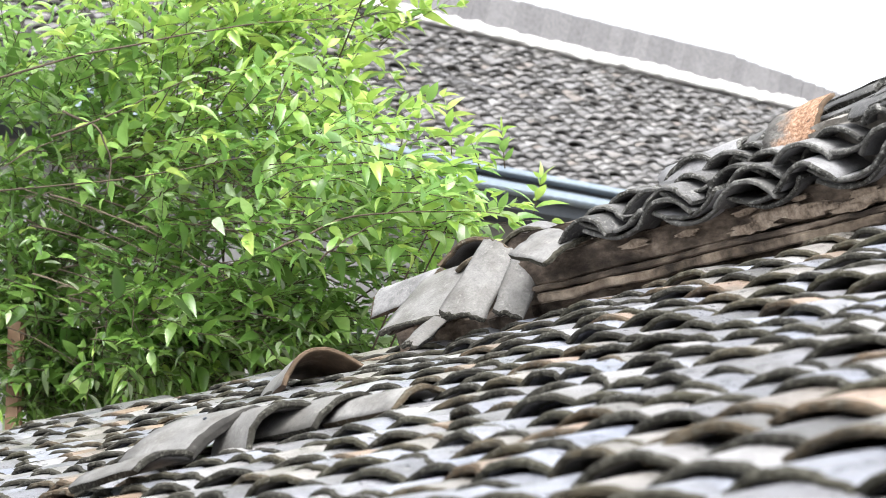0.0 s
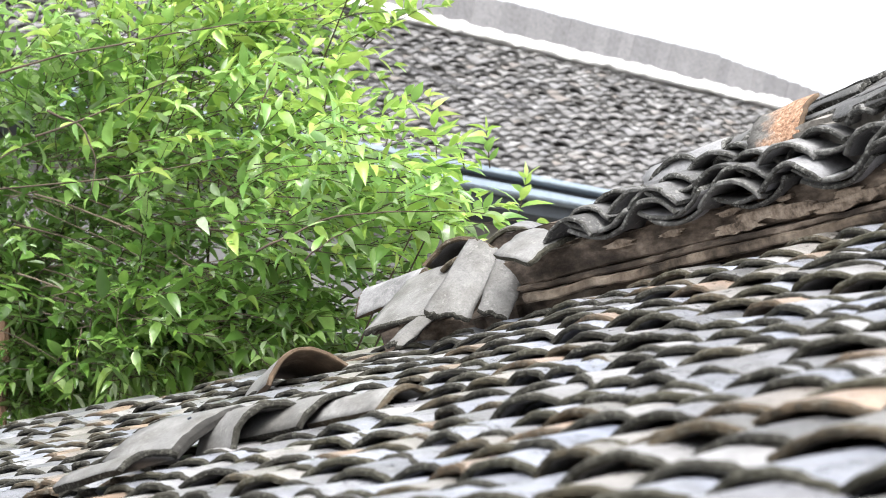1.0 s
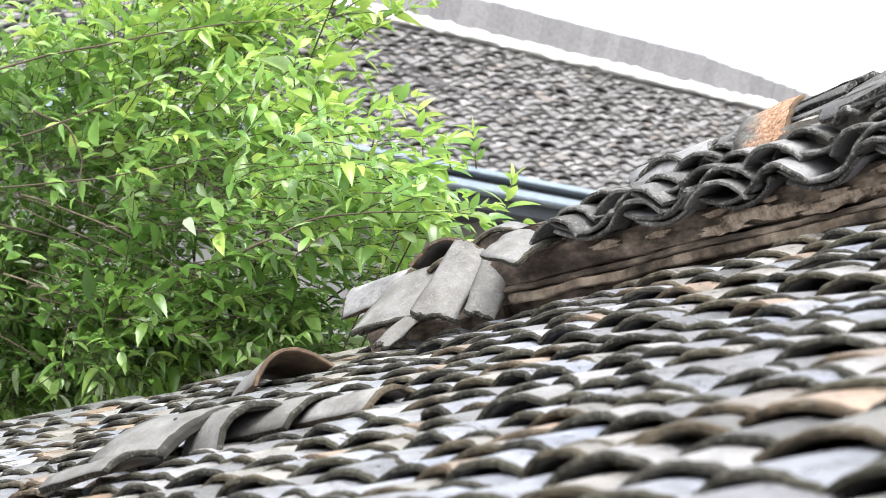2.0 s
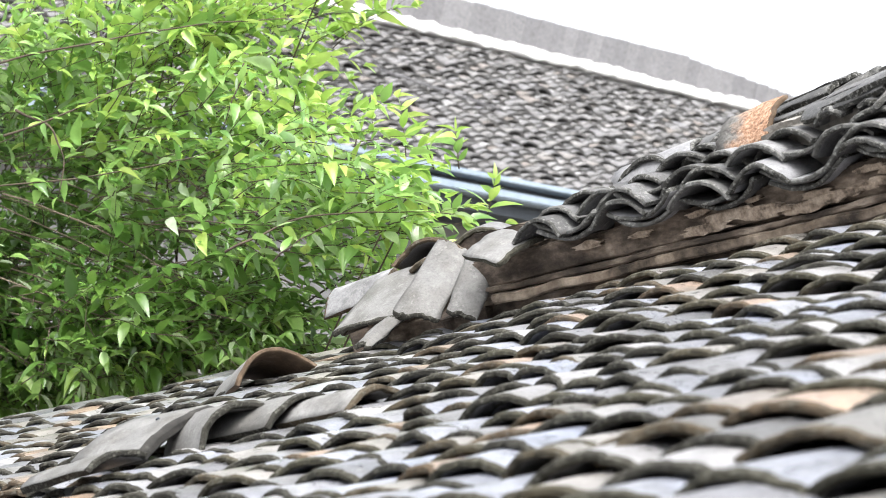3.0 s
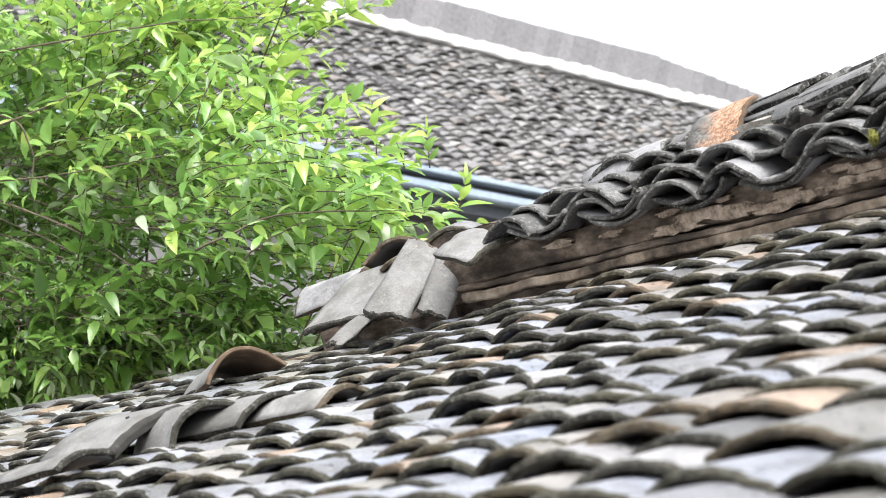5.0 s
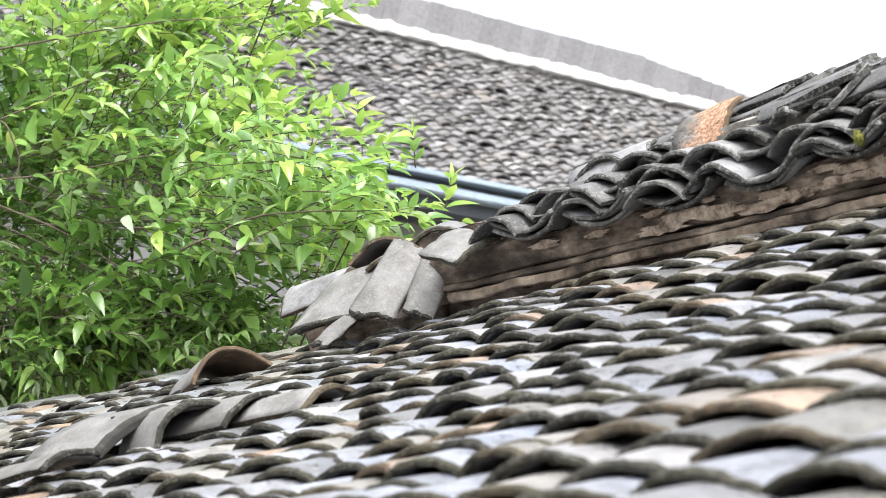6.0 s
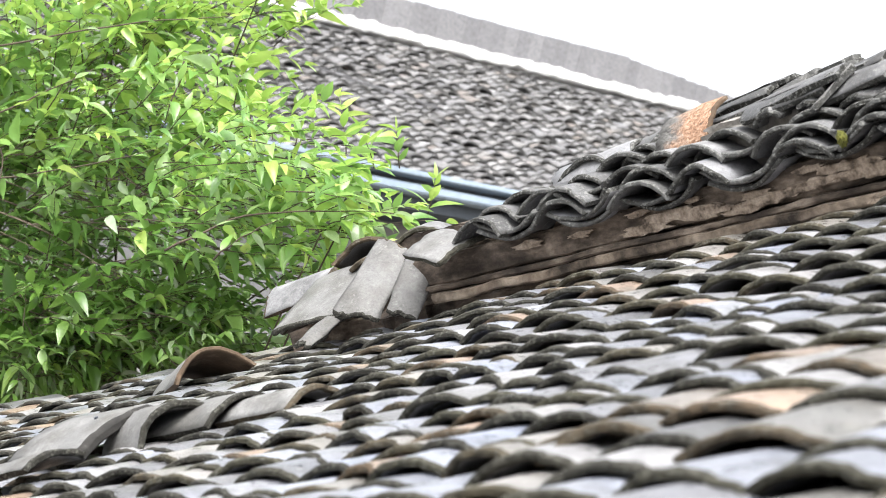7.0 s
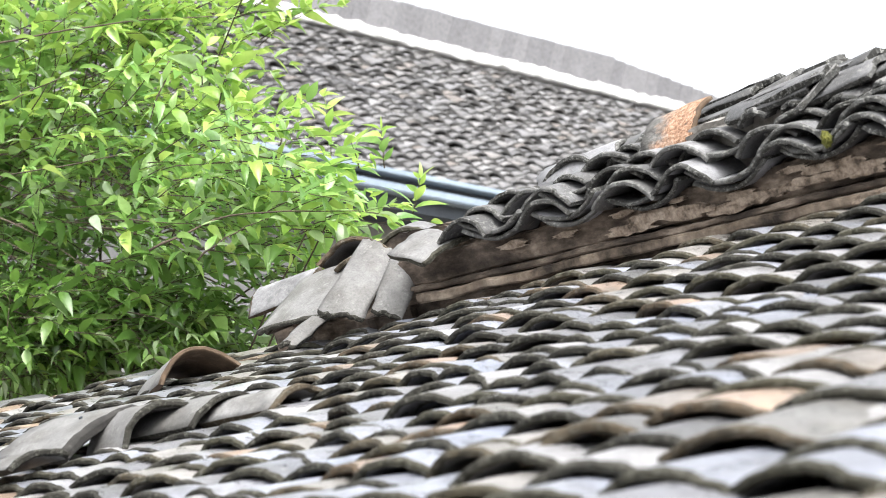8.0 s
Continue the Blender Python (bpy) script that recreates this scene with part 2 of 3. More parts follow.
def tile_data(w, rise, length, th, seg=6, sign=1, taper=0.06, wear=0.003, seed=0, rings=2, drop=0.0):
    """A curved clay tile: lower end at y 0, its axis along y. Returns verts, faces, material index, smooth."""
    rnd = random.Random(seed)
    verts, faces, index, smooth = [], [], [], []
    chip = [rnd.uniform(-wear, wear) * 0.36 + wear * (math.sin(5.5 * i / seg + seed) * 0.5 + math.sin(13.0 * i / seg + 2.3 * seed) * 0.25) for i in range(seg + 1)]
    skew = rnd.uniform(-wear, wear)
    steps = [j / (rings - 1) for j in range(rings)] if rings < 3 else [0.0, 0.6 * th / length] + [k / (rings - 2) for k in range(1, rings - 1)]
    for side in (0, 1):
        for j, f in enumerate(steps):
            ww = w * (1 - taper * f)
            worn = 0.28 * th if j == 0 and rings > 2 else 0.0
            for i in range(seg + 1):
                q = 2 * i / seg - 1
                x = q * ww / 2
                z = sign * rise * (1 - drop * f) * (1 - q * q) + rnd.uniform(-1, 1) * min(wear * 0.25, 0.0011)
                slope = -sign * rise * (1 - drop * f) * 2 * q / (ww / 2)
                k = (th - worn) / math.hypot(1, slope)
                y = f * length + (chip[i] + skew * q if f < 0.2 else 0)
                if rings > 4:
                    if f > 0.95:
                        y += chip[seg - i] * 0.9
                    if abs(q) > 0.99:
                        x += wear * (0.3 * math.sin(9.0 * f + 3.1 * seed + 2 * q) + rnd.uniform(-0.2, 0.2))
                if side == 0:
                    verts.append((x, y, z - worn))
                else:
                    verts.append((x + slope * k, y, z - k))
    row, half = seg + 1, (seg + 1) * rings

    def quad(a, b, c, d, m, s):
        faces.append((a, b, c, d)), index.append(m), smooth.append(s)
    for j in range(rings - 1):
        for i in range(seg):
            p = j * row + i
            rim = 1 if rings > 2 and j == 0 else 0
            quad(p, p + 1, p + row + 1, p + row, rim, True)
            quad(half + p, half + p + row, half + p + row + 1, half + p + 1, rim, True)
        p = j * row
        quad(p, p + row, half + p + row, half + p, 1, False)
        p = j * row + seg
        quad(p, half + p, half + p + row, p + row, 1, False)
    for i in range(seg):
        quad(i, half + i, half + i + 1, i + 1, 1, False)
        p = (rings - 1) * row + i
        quad(p, p + 1, half + p + 1, half + p, 1, False)
    return verts, faces, index, smooth


def tile_mesh(name, mats, *args, **kw):
    v, f, i, s = tile_data(*args, **kw)
    return mesh_of(name, v, f, mats, i, s)


class Heap:
    """Gathers many small pieces into one mesh."""

    def __init__(self):
        self.v, self.f, self.i, self.s = [], [], [], []

    def put(self, data, m):
        v, f, i, s = data
        n = len(self.v)
        self.v += [tuple(m @ Vector(p)) for p in v]
        self.f += [tuple(k + n for k in face) for face in f]
        self.i += i
        self.s += s

    def mesh(self, name, mats):
        return mesh_of(name, self.v, self.f, mats, self.i, self.s)


def tube_data(points, radii, sides=6):
    verts, faces = [], []
    up = Vector((0.13, 0.31, 0.94))
    for k, (p, r) in enumerate(zip(points, radii)):
        d = (points[min(k + 1, len(points) - 1)] - points[max(k - 1, 0)]).normalized()
        a = d.cross(up).normalized()
        b = d.cross(a)
        for i in range(sides):
            t = 2 * math.pi * i / sides
            verts.append(tuple(p + (a * math.cos(t) + b * math.sin(t)) * r))
    for k in range(len(points) - 1):
        for i in range(sides):
            p, q = k * sides + i, k * sides + (i + 1) % sides
            faces.append((p, q, q + sides, p + sides))
    faces.append(tuple(range(sides))[::-1])
    faces.append(tuple(range(len(verts) - sides, len(verts))))
    return verts, faces, [0] * len(faces), [True] * len(faces)


def axes(origin, x, y, z):
    return Matrix(((x[0], y[0], z[0], origin[0]), (x[1], y[1], z[1], origin[1]), (x[2], y[2], z[2], origin[2]), (0, 0, 0, 1)))


# ------------------------------------------------------------------ ground
gv = [(-400, -400, 0), (400, -400, 0), (400, 400, 0), (-400, 400, 0)]
tagged(new("ground", mesh_of("ground", gv, [(0, 1, 2, 3)], [EARTH])), "packed bare earth courtyard round the old houses", "ground", kind="structure")

# an unseen wall added at the viewer's back closes the yard, blocks low sky
tagged(new("unseen_wall_south", box_mesh("unseen_wall_south", (18.0, 0.3, 5.6), GREY_WALL, (0, -2.6, 0))), "unseen plain grey wall added to close the yard and block low sky", "wall", kind="structure")

# ------------------------------------------------------------------ near house: roof frame
# x runs along the courses, y up the slope, z out of the roof; origin at the foot of the coping
ROOF_AZ, PITCH = radians(51.85), radians(21.68)
RO = Vector((0.059, 5.287, 4.355))
RU = Vector((math.cos(ROOF_AZ), -math.sin(ROOF_AZ), 0))
RH = Vector((math.sin(ROOF_AZ), math.cos(ROOF_AZ), 0))
RV = RH * math.cos(PITCH) + Vector((0, 0, math.sin(PITCH)))
RN = RU.cross(RV)
ROOF = axes(RO, RU, RV, RN)
COL, EXPO = 0.156, 0.080          # width of a column, length of a tile that shows
S_LOW, S_TOP, U_MIN, U_MAX = -2.42, 0.36, -5.2, 3.45

base = RO + RH * (-0.6)
HOUSE = axes((base.x, base.y, 0), RU, RH, Vector((0, 0, 1)))
house = thing("tiled_house", HOUSE, "old single-storey house with a weathered grey clay tile roof", "house")
inv = HOUSE.inverted()


def roof_z(y_h):
    return RO.z + y_h * math.tan(PITCH)


# walls under the roof: front, back and two ends
umid, ulen = (U_MIN + U_MAX) / 2, U_MAX - U_MIN
for yy in (-1.95, 0.20):
    part("wall", box_mesh("wall", (ulen - 0.3, 0.24, roof_z(yy) - 0.22), GREY_WALL, (umid, yy + 0.6, 0)), house, label="grey rendered house wall")
for uu in (U_MIN + 0.27, U_MAX - 0.27):
    bm = bmesh.new()
    lo, hi = -1.82, 0.07
    pts = [(lo, 0), (hi, 0), (hi, roof_z(hi) - 0.22), (lo, roof_z(lo) - 0.22)]
    vs = [[bm.verts.new((uu + d, y + 0.6, z)) for y, z in pts] for d in (-0.12, 0.12)]
    bm.faces.new(vs[0][::-1]), bm.faces.new(vs[1])
    for k in range(4):
        bm.faces.new((vs[0][k], vs[0][(k + 1) % 4], vs[1][(k + 1) % 4], vs[1][k]))
    me = bpy.data.meshes.new("end_wall")
    bm.to_mesh(me), bm.free()
    me.materials.append(GREY_WALL)
    part("end_wall", me, house, label="grey rendered gable wall")
roof_deck = part("roof", box_mesh("roof", (ulen, S_TOP - S_LOW, 0.03), WOOD, (umid, (S_TOP + S_LOW) / 2, -0.125)), house, inv @ ROOF, "roof of lichened grey clay tiles")


# ------------------------------------------------------------------ coping along the head of the roof, ruined at one end
def sag(u, s):
    """The uneven surface of the old roof."""
    heave = 0.036 * min(1, max(0, (u - 0.2) / 1.2)) * min(1, max(0, (s + 0.75) / 0.6))
    return heave + 0.010 * math.sin(u * 1.7 + 0.4) * math.cos(s * 1.3) + 0.005 * math.sin(u * 4.3 + s * 5.1)


coping = thing("tile_coping", ROOF, "ruined coping of double clay tiles on crumbling mortar", "coping")


def strip(name, x0, x1, y, z, depth, height, mat, seed, jit=0.006, label=""):
    n = int((x1 - x0) / 0.025)
    me = box_mesh(name, (x1 - x0, depth, height), mat, ((x0 + x1) / 2, y + depth / 2, z), 0.004, jit, n, seed)
    return part(name, me, coping, label=label)


strip("mortar_core", -0.06, 2.75, 0.03, -0.11, 0.34, 0.255, MORTAR, 1, 0.010, "crumbling brown lime mortar bed")
brnd = random.Random(17)
for y0, z0, h, x, mat in ((0.016, -0.06, 0.086, -0.02, MORTAR), (-0.022, 0.030, 0.022, 0.07, BRICK), (-0.010, 0.054, 0.014, 0.02, MORTAR), (0.004, 0.070, 0.066, 0.00, MORTAR)):
    strip("thin_brick" if mat == BRICK else "mortar_course", x, 2.75, y0, z0, 0.12, h, mat, brnd.randrange(99), 0.006)
strip("mortar_core", -0.62, 0.05, 0.06, -0.11, 0.24, 0.19, MORTAR, 3, 0.016)
strip("mortar_core", -0.58, -0.04, 0.29, -0.11, 0.10, 0.29, MORTAR, 6, 0.016)
strip("mortar_core", -0.38, 0.02, 0.00, -0.08, 0.12, 0.11, MORTAR, 4, 0.020)


def flake(u, s, n, size, seed):
    """A ragged patch of old plaster that still clings to the face."""
    r = random.Random(seed)
    bm = bmesh.new()
    ring = []
    for k in range(22):
        t = 2 * math.pi * k / 22
        d = size * (0.8 + 0.35 * noise.noise(Vector((math.cos(t) * 1.6, math.sin(t) * 1.6, seed * 3.3))) + r.uniform(-0.16, 0.16))
        ring.append((u + 2.9 * d * math.cos(t), n + 0.50 * d * math.sin(t)))
    front = [bm.verts.new((x, s - 0.006 + r.uniform(-0.002, 0.002), z)) for x, z in ring]
    back = [bm.verts.new((x, s + 0.02, z)) for x, z in ring]
    bm.faces.new(front)
    for k in range(22):
        bm.faces.new((front[k], back[k], back[(k + 1) % 22], front[(k + 1) % 22]))
    bmesh.ops.recalc_face_normals(bm, faces=bm.faces)
    me = bpy.data.meshes.new("plaster_flake")
    bm.to_mesh(me), bm.free()
    me.materials.append(FLAKE)
    part("plaster_flake", me, coping)


for k in range(15):
    row = brnd.choice(((-0.022, 0.041), (0.004, 0.098), (0.004, 0.110), (0.004, 0.120)))
    u = 0.46 + k * 0.17 if k < 8 else 1.22 + (k - 8) * 0.12
    flake(u + brnd.uniform(-0.05, 0.05), row[0] - 0.003, row[1] + brnd.uniform(-0.004, 0.004), brnd.uniform(0.010, 0.030) + (0.008 if k >= 8 else 0), k)
# a longer run of plaster left along the middle of the face, pitted and broken
for k in range(22):
    u = 0.80 + k * 0.082
    flake(u + brnd.uniform(-0.03, 0.03), 0.000 - 0.0015 * (k % 3), 0.090 + 0.010 * math.sin(k * 1.3) + brnd.uniform(-0.005, 0.005), brnd.uniform(0.018, 0.036), 40 + k)
    if k % 3 == 0:
        flake(u + 0.05, 0.012, brnd.uniform(0.004, 0.018), brnd.uniform(0.012, 0.022), 70 + k)


def cap(u, s, n, w=0.19, rise=0.035, length=0.19, th=0.010, sign=1, tilt=6.0, roll=0.0, yaw=0.0, mat=CAP_TILE, seed=0, name="cap_tile", label="", seg=12):
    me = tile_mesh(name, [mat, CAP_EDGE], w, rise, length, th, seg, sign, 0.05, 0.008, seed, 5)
    m = Matrix.Translation((u, s, n)) @ Euler((radians(tilt), radians(roll), radians(yaw))).to_matrix().to_4x4()
    return part(name, me, coping, m, label)


# the front wave: hanging pans and arched covers, each laid double
rng = random.Random(5)
PANS_AT = [(0.400, 0.146), (0.640, 0.136), (0.860, 0.131), (1.100, 0.129), (1.335, 0.146), (1.570, 0.134), (1.800, 0.132), (2.03, 0.136), (2.26, 0.130), (2.49, 0.134)]
COVERS_AT = [(0.318, 0.203, 1), (0.566, 0.196, 2), (0.822, 0.191, 2), (0.990, 0.193, 1), (1.262, 0.190, 2), (1.455, 0.200, 2), (1.690, 0.196, 2), (1.915, 0.198, 2), (2.14, 0.194, 2), (2.37, 0.196, 2)]
for k, (u, low) in enumerate(PANS_AT):
    for d in range(2):
        cap(u + rng.uniform(-0.006, 0.006) + 0.012 * d, -0.036 + 0.010 * d + rng.uniform(-0.004, 0.004), low + 0.044 - d * 0.016, 0.196, 0.034, 0.19, 0.0105, -1, rng.uniform(-2, 1), rng.uniform(-5, 3), rng.uniform(-5, 5),
            PALE_TILE if k in (1, 3) else CAP_TILE, rng.randrange(9999))
for k, (u, top, layers) in enumerate(COVERS_AT):
    for d in range(layers):
        tilt, roll = (0.5 if k == 3 else rng.uniform(-8.0, -4.0)), rng.uniform(-6, 6)
        cap(u + 0.012 * d + rng.uniform(-0.005, 0.005), -0.044 + d * 0.020 + rng.uniform(-0.005, 0.005), top - 0.046 + d * 0.024, 0.178 - 0.012 * (k == 3), 0.046, 0.18, 0.0115, 1, tilt, roll, rng.uniform(-6, 6),
            PALE_TILE if (k, d) in ((3, 0), (7, 1)) else CAP_TILE, rng.randrange(9999))
# covers of the courses behind, stepping back and up, less regular
for c in range(4):
    for k in range(12):
        u = 0.30 + k * 0.225 + 0.07 * (c % 3) + rng.uniform(-0.035, 0.035)
        if u > 2.55 or (c > 1 and (0.86 < u < 1.22 or u < 0.45)):
            continue
        rise = rng.uniform(0.034, 0.048)
        cap(u, -0.006 + c * 0.036 + rng.uniform(-0.010, 0.010), 0.226 + c * 0.011 - rise + rng.uniform(-0.006, 0.007) - (0.012 if u < 0.5 else 0), rng.uniform(0.15, 0.185), rise, 0.165, 0.0115, 1, rng.uniform(-9, -4), rng.uniform(-9, 9), rng.uniform(-10, 10),
            CREST_TILE if rng.random() < 0.45 else CAP_TILE, rng.randrange(9999))
        if c % 2 == 0 and k % 2:
            cap(u + 0.112, 0.004 + c * 0.036, 0.216 + c * 0.010, 0.165, 0.024, 0.17, 0.011, -1, rng.uniform(-6, -2), rng.uniform(-6, 6), rng.uniform(-6, 6), CAP_TILE, rng.randrange(9999))


def laid(owner, p, q, w, rise, th, roll=0.0, mat=CAP_TILE, seed=0, sign=1, name="cap_tile", label="", wear=0.005, grow=1.0, edge=None, across=None):
    """A tile whose lower end is centred at p and its upper end at q, both in the roof's own metres; across: the way from side to side."""
    p, q = Vector(p), Vector(q)
    y = (q - p).normalized()
    x = Vector(across) if across else y.cross(Vector((0, 0, 1)))
    x = (x - y * x.dot(y)).normalized()
    if x.cross(y).z < 0:
        x = -x
    z = x.cross(y)
    m = axes(p, x, y, z) @ Matrix.Rotation(radians(roll), 4, 'Y')
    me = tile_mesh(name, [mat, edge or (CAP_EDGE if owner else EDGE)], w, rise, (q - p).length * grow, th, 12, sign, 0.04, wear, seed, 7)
    if owner:
        return part(name, me, owner, m, label)
    ob = new(name, me)
    ob.matrix_basis = ROOF @ m
    return ob


# broken tiles stacked along the crest, leaning one on the next, on a bed of pale mortar
for u0, u1, top in ((0.42, 0.92, 0.215), (0.92, 2.7, 0.252)):
    me = box_mesh("crest_mortar", (u1 - u0, 0.20, top - 0.12), CREST_MORTAR, ((u0 + u1) / 2, 0.185, 0.12), 0.012, 0.014, int((u1 - u0) / 0.03), 8)
    part("crest_mortar", me, coping, label="pale crumbling crest mortar")
for k in range(66):
    u = 0.80 + (k // 3) * 0.082 + rng.uniform(-0.02, 0.02)
    back = 0.040 * (k % 3) + (0.10 if u < 1.0 else 0)
    low = 0.236 - 0.030 * max(0, u - 1.0) + 0.007 * (k % 3) + rng.uniform(-0.005, 0.006)
    laid(coping, (u, 0.115 + back + rng.uniform(-0.012, 0.012), low),
         (u + rng.uniform(0.19, 0.25), 0.125 + back + rng.uniform(-0.025, 0.025), low + rng.uniform(0.018, 0.034)),
         rng.uniform(0.08, 0.14), rng.uniform(0.018, 0.034), 0.0115, rng.uniform(-30, 6), CREST_TILE if rng.random() < 0.75 else CAP_TILE, rng.randrange(999), wear=0.014)
for k in range(9):
    u = 1.13 + 0.115 * k + rng.uniform(-0.02, 0.02)
    laid(coping, (u, 0.045 + rng.uniform(-0.01, 0.02), 0.224 + rng.uniform(0, 0.010)), (u + rng.uniform(-0.03, 0.12), 0.19 + rng.uniform(-0.02, 0.02), 0.244 + rng.uniform(0, 0.010)),
         rng.uniform(0.07, 0.12), rng.uniform(0.012, 0.026), 0.012, rng.uniform(-14, 8), CREST_TILE if k % 3 else SMOOTH_TILE, rng.randrange(999), wear=0.012)
laid(coping, (0.944, 0.132, 0.266), (0.795, 0.114, 0.252), 0.128, 0.014, 0.012, 0, RUST_TILE, 5, label="broken tile crusted with orange lichen", wear=0.006, edge=BROWN_TILE, across=(-0.11, 0.77, 0.62))
laid(coping, (0.668, 0.160, 0.250), (0.443, 0.123, 0.233), 0.080, 0.010, 0.012, 0, PALE_TILE, 11, label="long pale tile lying along the crest", wear=0.007, across=(-0.15, 0.86, 0.48))
laid(coping, (0.740, 0.150, 0.245), (0.570, 0.190, 0.226), 0.100, 0.012, 0.013, 0, CREST_TILE, 12, wear=0.010, across=(0.10, 0.8, 0.6))
laid(coping, (0.360, 0.110, 0.200), (0.250, 0.180, 0.196), 0.130, 0.026, 0.012, -6, CAP_TILE, 13, wear=0.008)
laid(coping, (1.270, 0.040, 0.228), (1.330, 0.110, 0.285), 0.060, 0.008, 0.012, -20, SMOOTH_TILE, 6, label="pale broken tile sliver", wear=0.012)

# tiles fallen from the ruined end, lying in a heap against it
bm = bmesh.new()
bmesh.ops.create_icosphere(bm, subdivisions=3, radius=0.5)
for v in bm.verts:
    v.co = Vector((v.co.x * 0.020, v.co.y * 0.020, v.co.z * 0.032)) * (1 + 0.5 * noise.noise(v.co * 5))
me = bpy.data.meshes.new("moss_clump")
bm.to_mesh(me), bm.free()
me.materials.append(MOSS)
part("moss_clump", me, coping, Matrix.Translation((1.388, -0.050, 0.166)), "yellow-green moss clump")
GROUP = "fallen tiles"


def loose(p, q, w, rise, across, mat, seed, label, wear=0.005, edge=None, th=0.014):
    ob = laid(None, p, q, w, rise, th, 0, mat, seed, 1, "loose_tile", "", wear, 1.0, edge or (CAP_EDGE if mat == SMOOTH_TILE else None), across)
    return tagged(ob, label, "roof tile", GROUP)


loose((-0.316, -0.096, 0.058), (-0.377, 0.132, 0.148), 0.244, 0.012, (0.97, 0.26, 0.01), SMOOTH_TILE, 21, "broad smooth grey clay tile fallen against the coping", 0.010, EDGE)
loose((-0.081, -0.136, 0.052), (-0.076, 0.049, 0.180), 0.112, 0.012, (0.79, 0.35, -0.51), SMOOTH_TILE, 22, "narrow grey clay tile leaning on the heap", 0.009, EDGE)
loose((0.024, -0.083, 0.024), (0.020, 0.044, 0.152), 0.084, 0.010, (0.79, 0.46, -0.41), SMOOTH_TILE, 23, "chipped grey clay tile leaning against the coping end", 0.009, EDGE)
loose((-0.686, 0.088, 0.122), (-0.500, 0.160, 0.134), 0.130, 0.020, (-0.39, 0.79, 0.47), CREST_TILE, 24, "dark grey clay tile tipped over the back of the heap", 0.008, EDGE)
loose((-0.214, -0.205, 0.020), (-0.240, -0.051, 0.062), 0.050, 0.008, (0.88, 0.26, -0.39), SMOOTH_TILE, 25, "mossy broken sliver of grey tile", 0.012, EDGE)
loose((0.248, -0.038, 0.140), (0.095, -0.012, 0.178), 0.131, 0.010, (0.22, 0.95, 0.23), SMOOTH_TILE, 26, "flat grey clay tile under the coping end", 0.008, EDGE)
loose((-0.351, 0.180, 0.165), (-0.440, 0.310, 0.105), 0.205, 0.056, (0.81, 0.57, -0.12), CAP_TILE, 27, "dark arched clay tile loose at the coping end", 0.010)
loose((-0.280, 0.120, 0.148), (-0.380, 0.260, 0.150), 0.120, 0.024, (0.81, 0.57, -0.05), CREST_TILE, 28, "dark clay tile buried in the fallen heap", 0.010)
loose((-0.303, 0.316, 0.168), (-0.393, 0.444, 0.168), 0.150, 0.034, (0.81, 0.58, -0.09), CREST_TILE, 29, "dark clay tile lying behind the fallen heap", 0.010)
loose((-0.420, -0.020, 0.050), (-0.470, 0.150, 0.055), 0.180, 0.034, (0.95, 0.28, 0.0), CAP_TILE, 30, "dark clay tile at the foot of the heap", 0.010)
# tiles slipped out of their columns lower down the slope and turned across it
# The first one's edge is thickened and blackened to include its shadow.
slipped = loose((0.474, -1.182, 0.044), (0.248, -1.208, 0.052), 0.200, 0.012, (-0.06, 0.98, 0.18), SMOOTH_TILE, 31, "grey clay tile slipped and lying across the roof", 0.006, SHADOW_EDGE, 0.026)
# A solid dark disc paints the darkness inside the nail hole.
bm = bmesh.new()
bmesh.ops.create_cone(bm, cap_ends=True, segments=12, radius1=0.004, radius2=0.004, depth=0.006)
me = bpy.data.meshes.new("nail_hole")
bm.to_mesh(me), bm.free()
me.materials.append(SHADE_METAL)
part("nail_hole", me, slipped, Matrix.Translation((0.030, 0.085, 0.012)), "dark disc painted as a round nail hole")
loose((0.579, -1.135, 0.016), (0.420, -1.123, 0.012), 0.165, 0.044, (0.13, 0.94, 0.32), SMOOTH_TILE, 32, "arched grey clay tile slipped sideways on the roof", 0.006, EDGE)
loose((0.664, -1.032, 0.010), (0.449, -1.056, 0.010), 0.175, 0.032, (-0.09, 0.99, 0.06), SMOOTH_TILE, 33, "grey clay tile tipped off its column", 0.008, EDGE)
loose((0.830, -0.989, 0.000), (0.630, -1.011, 0.000), 0.145, 0.026, (-0.10, 0.99, 0.0), SMOOTH_TILE, 34, "slipped grey clay tile resting on its neighbour", 0.008, EDGE)
loose((0.545, -1.366, 0.032), (0.335, -1.394, 0.023), 0.148, 0.018, (-0.12, 0.99, -0.06), SMOOTH_TILE, 35, "pale clay tile slid down the slope", 0.008, EDGE)
arched = loose((-0.425, -0.318, 0.012), (-0.645, -0.280, -0.042), 0.224, 0.072, (0.20, 0.98, -0.06), SMOOTH_TILE, 36, "brown arched clay tile turned across the roof", 0.008, BROWN_TILE)
arched.data.materials.append(BROWN_TILE)
for face in arched.data.polygons:
    if face.normal.z < -0.3 and face.material_index == 0:
        face.material_index = 2
loose((2.373, -1.791, -0.006), (2.320, -1.650, -0.034), 0.170, 0.036, (0.84, 0.52, -0.14), CAP_TILE, 37, "dark clay tile lifted above its neighbours", 0.010, EDGE)

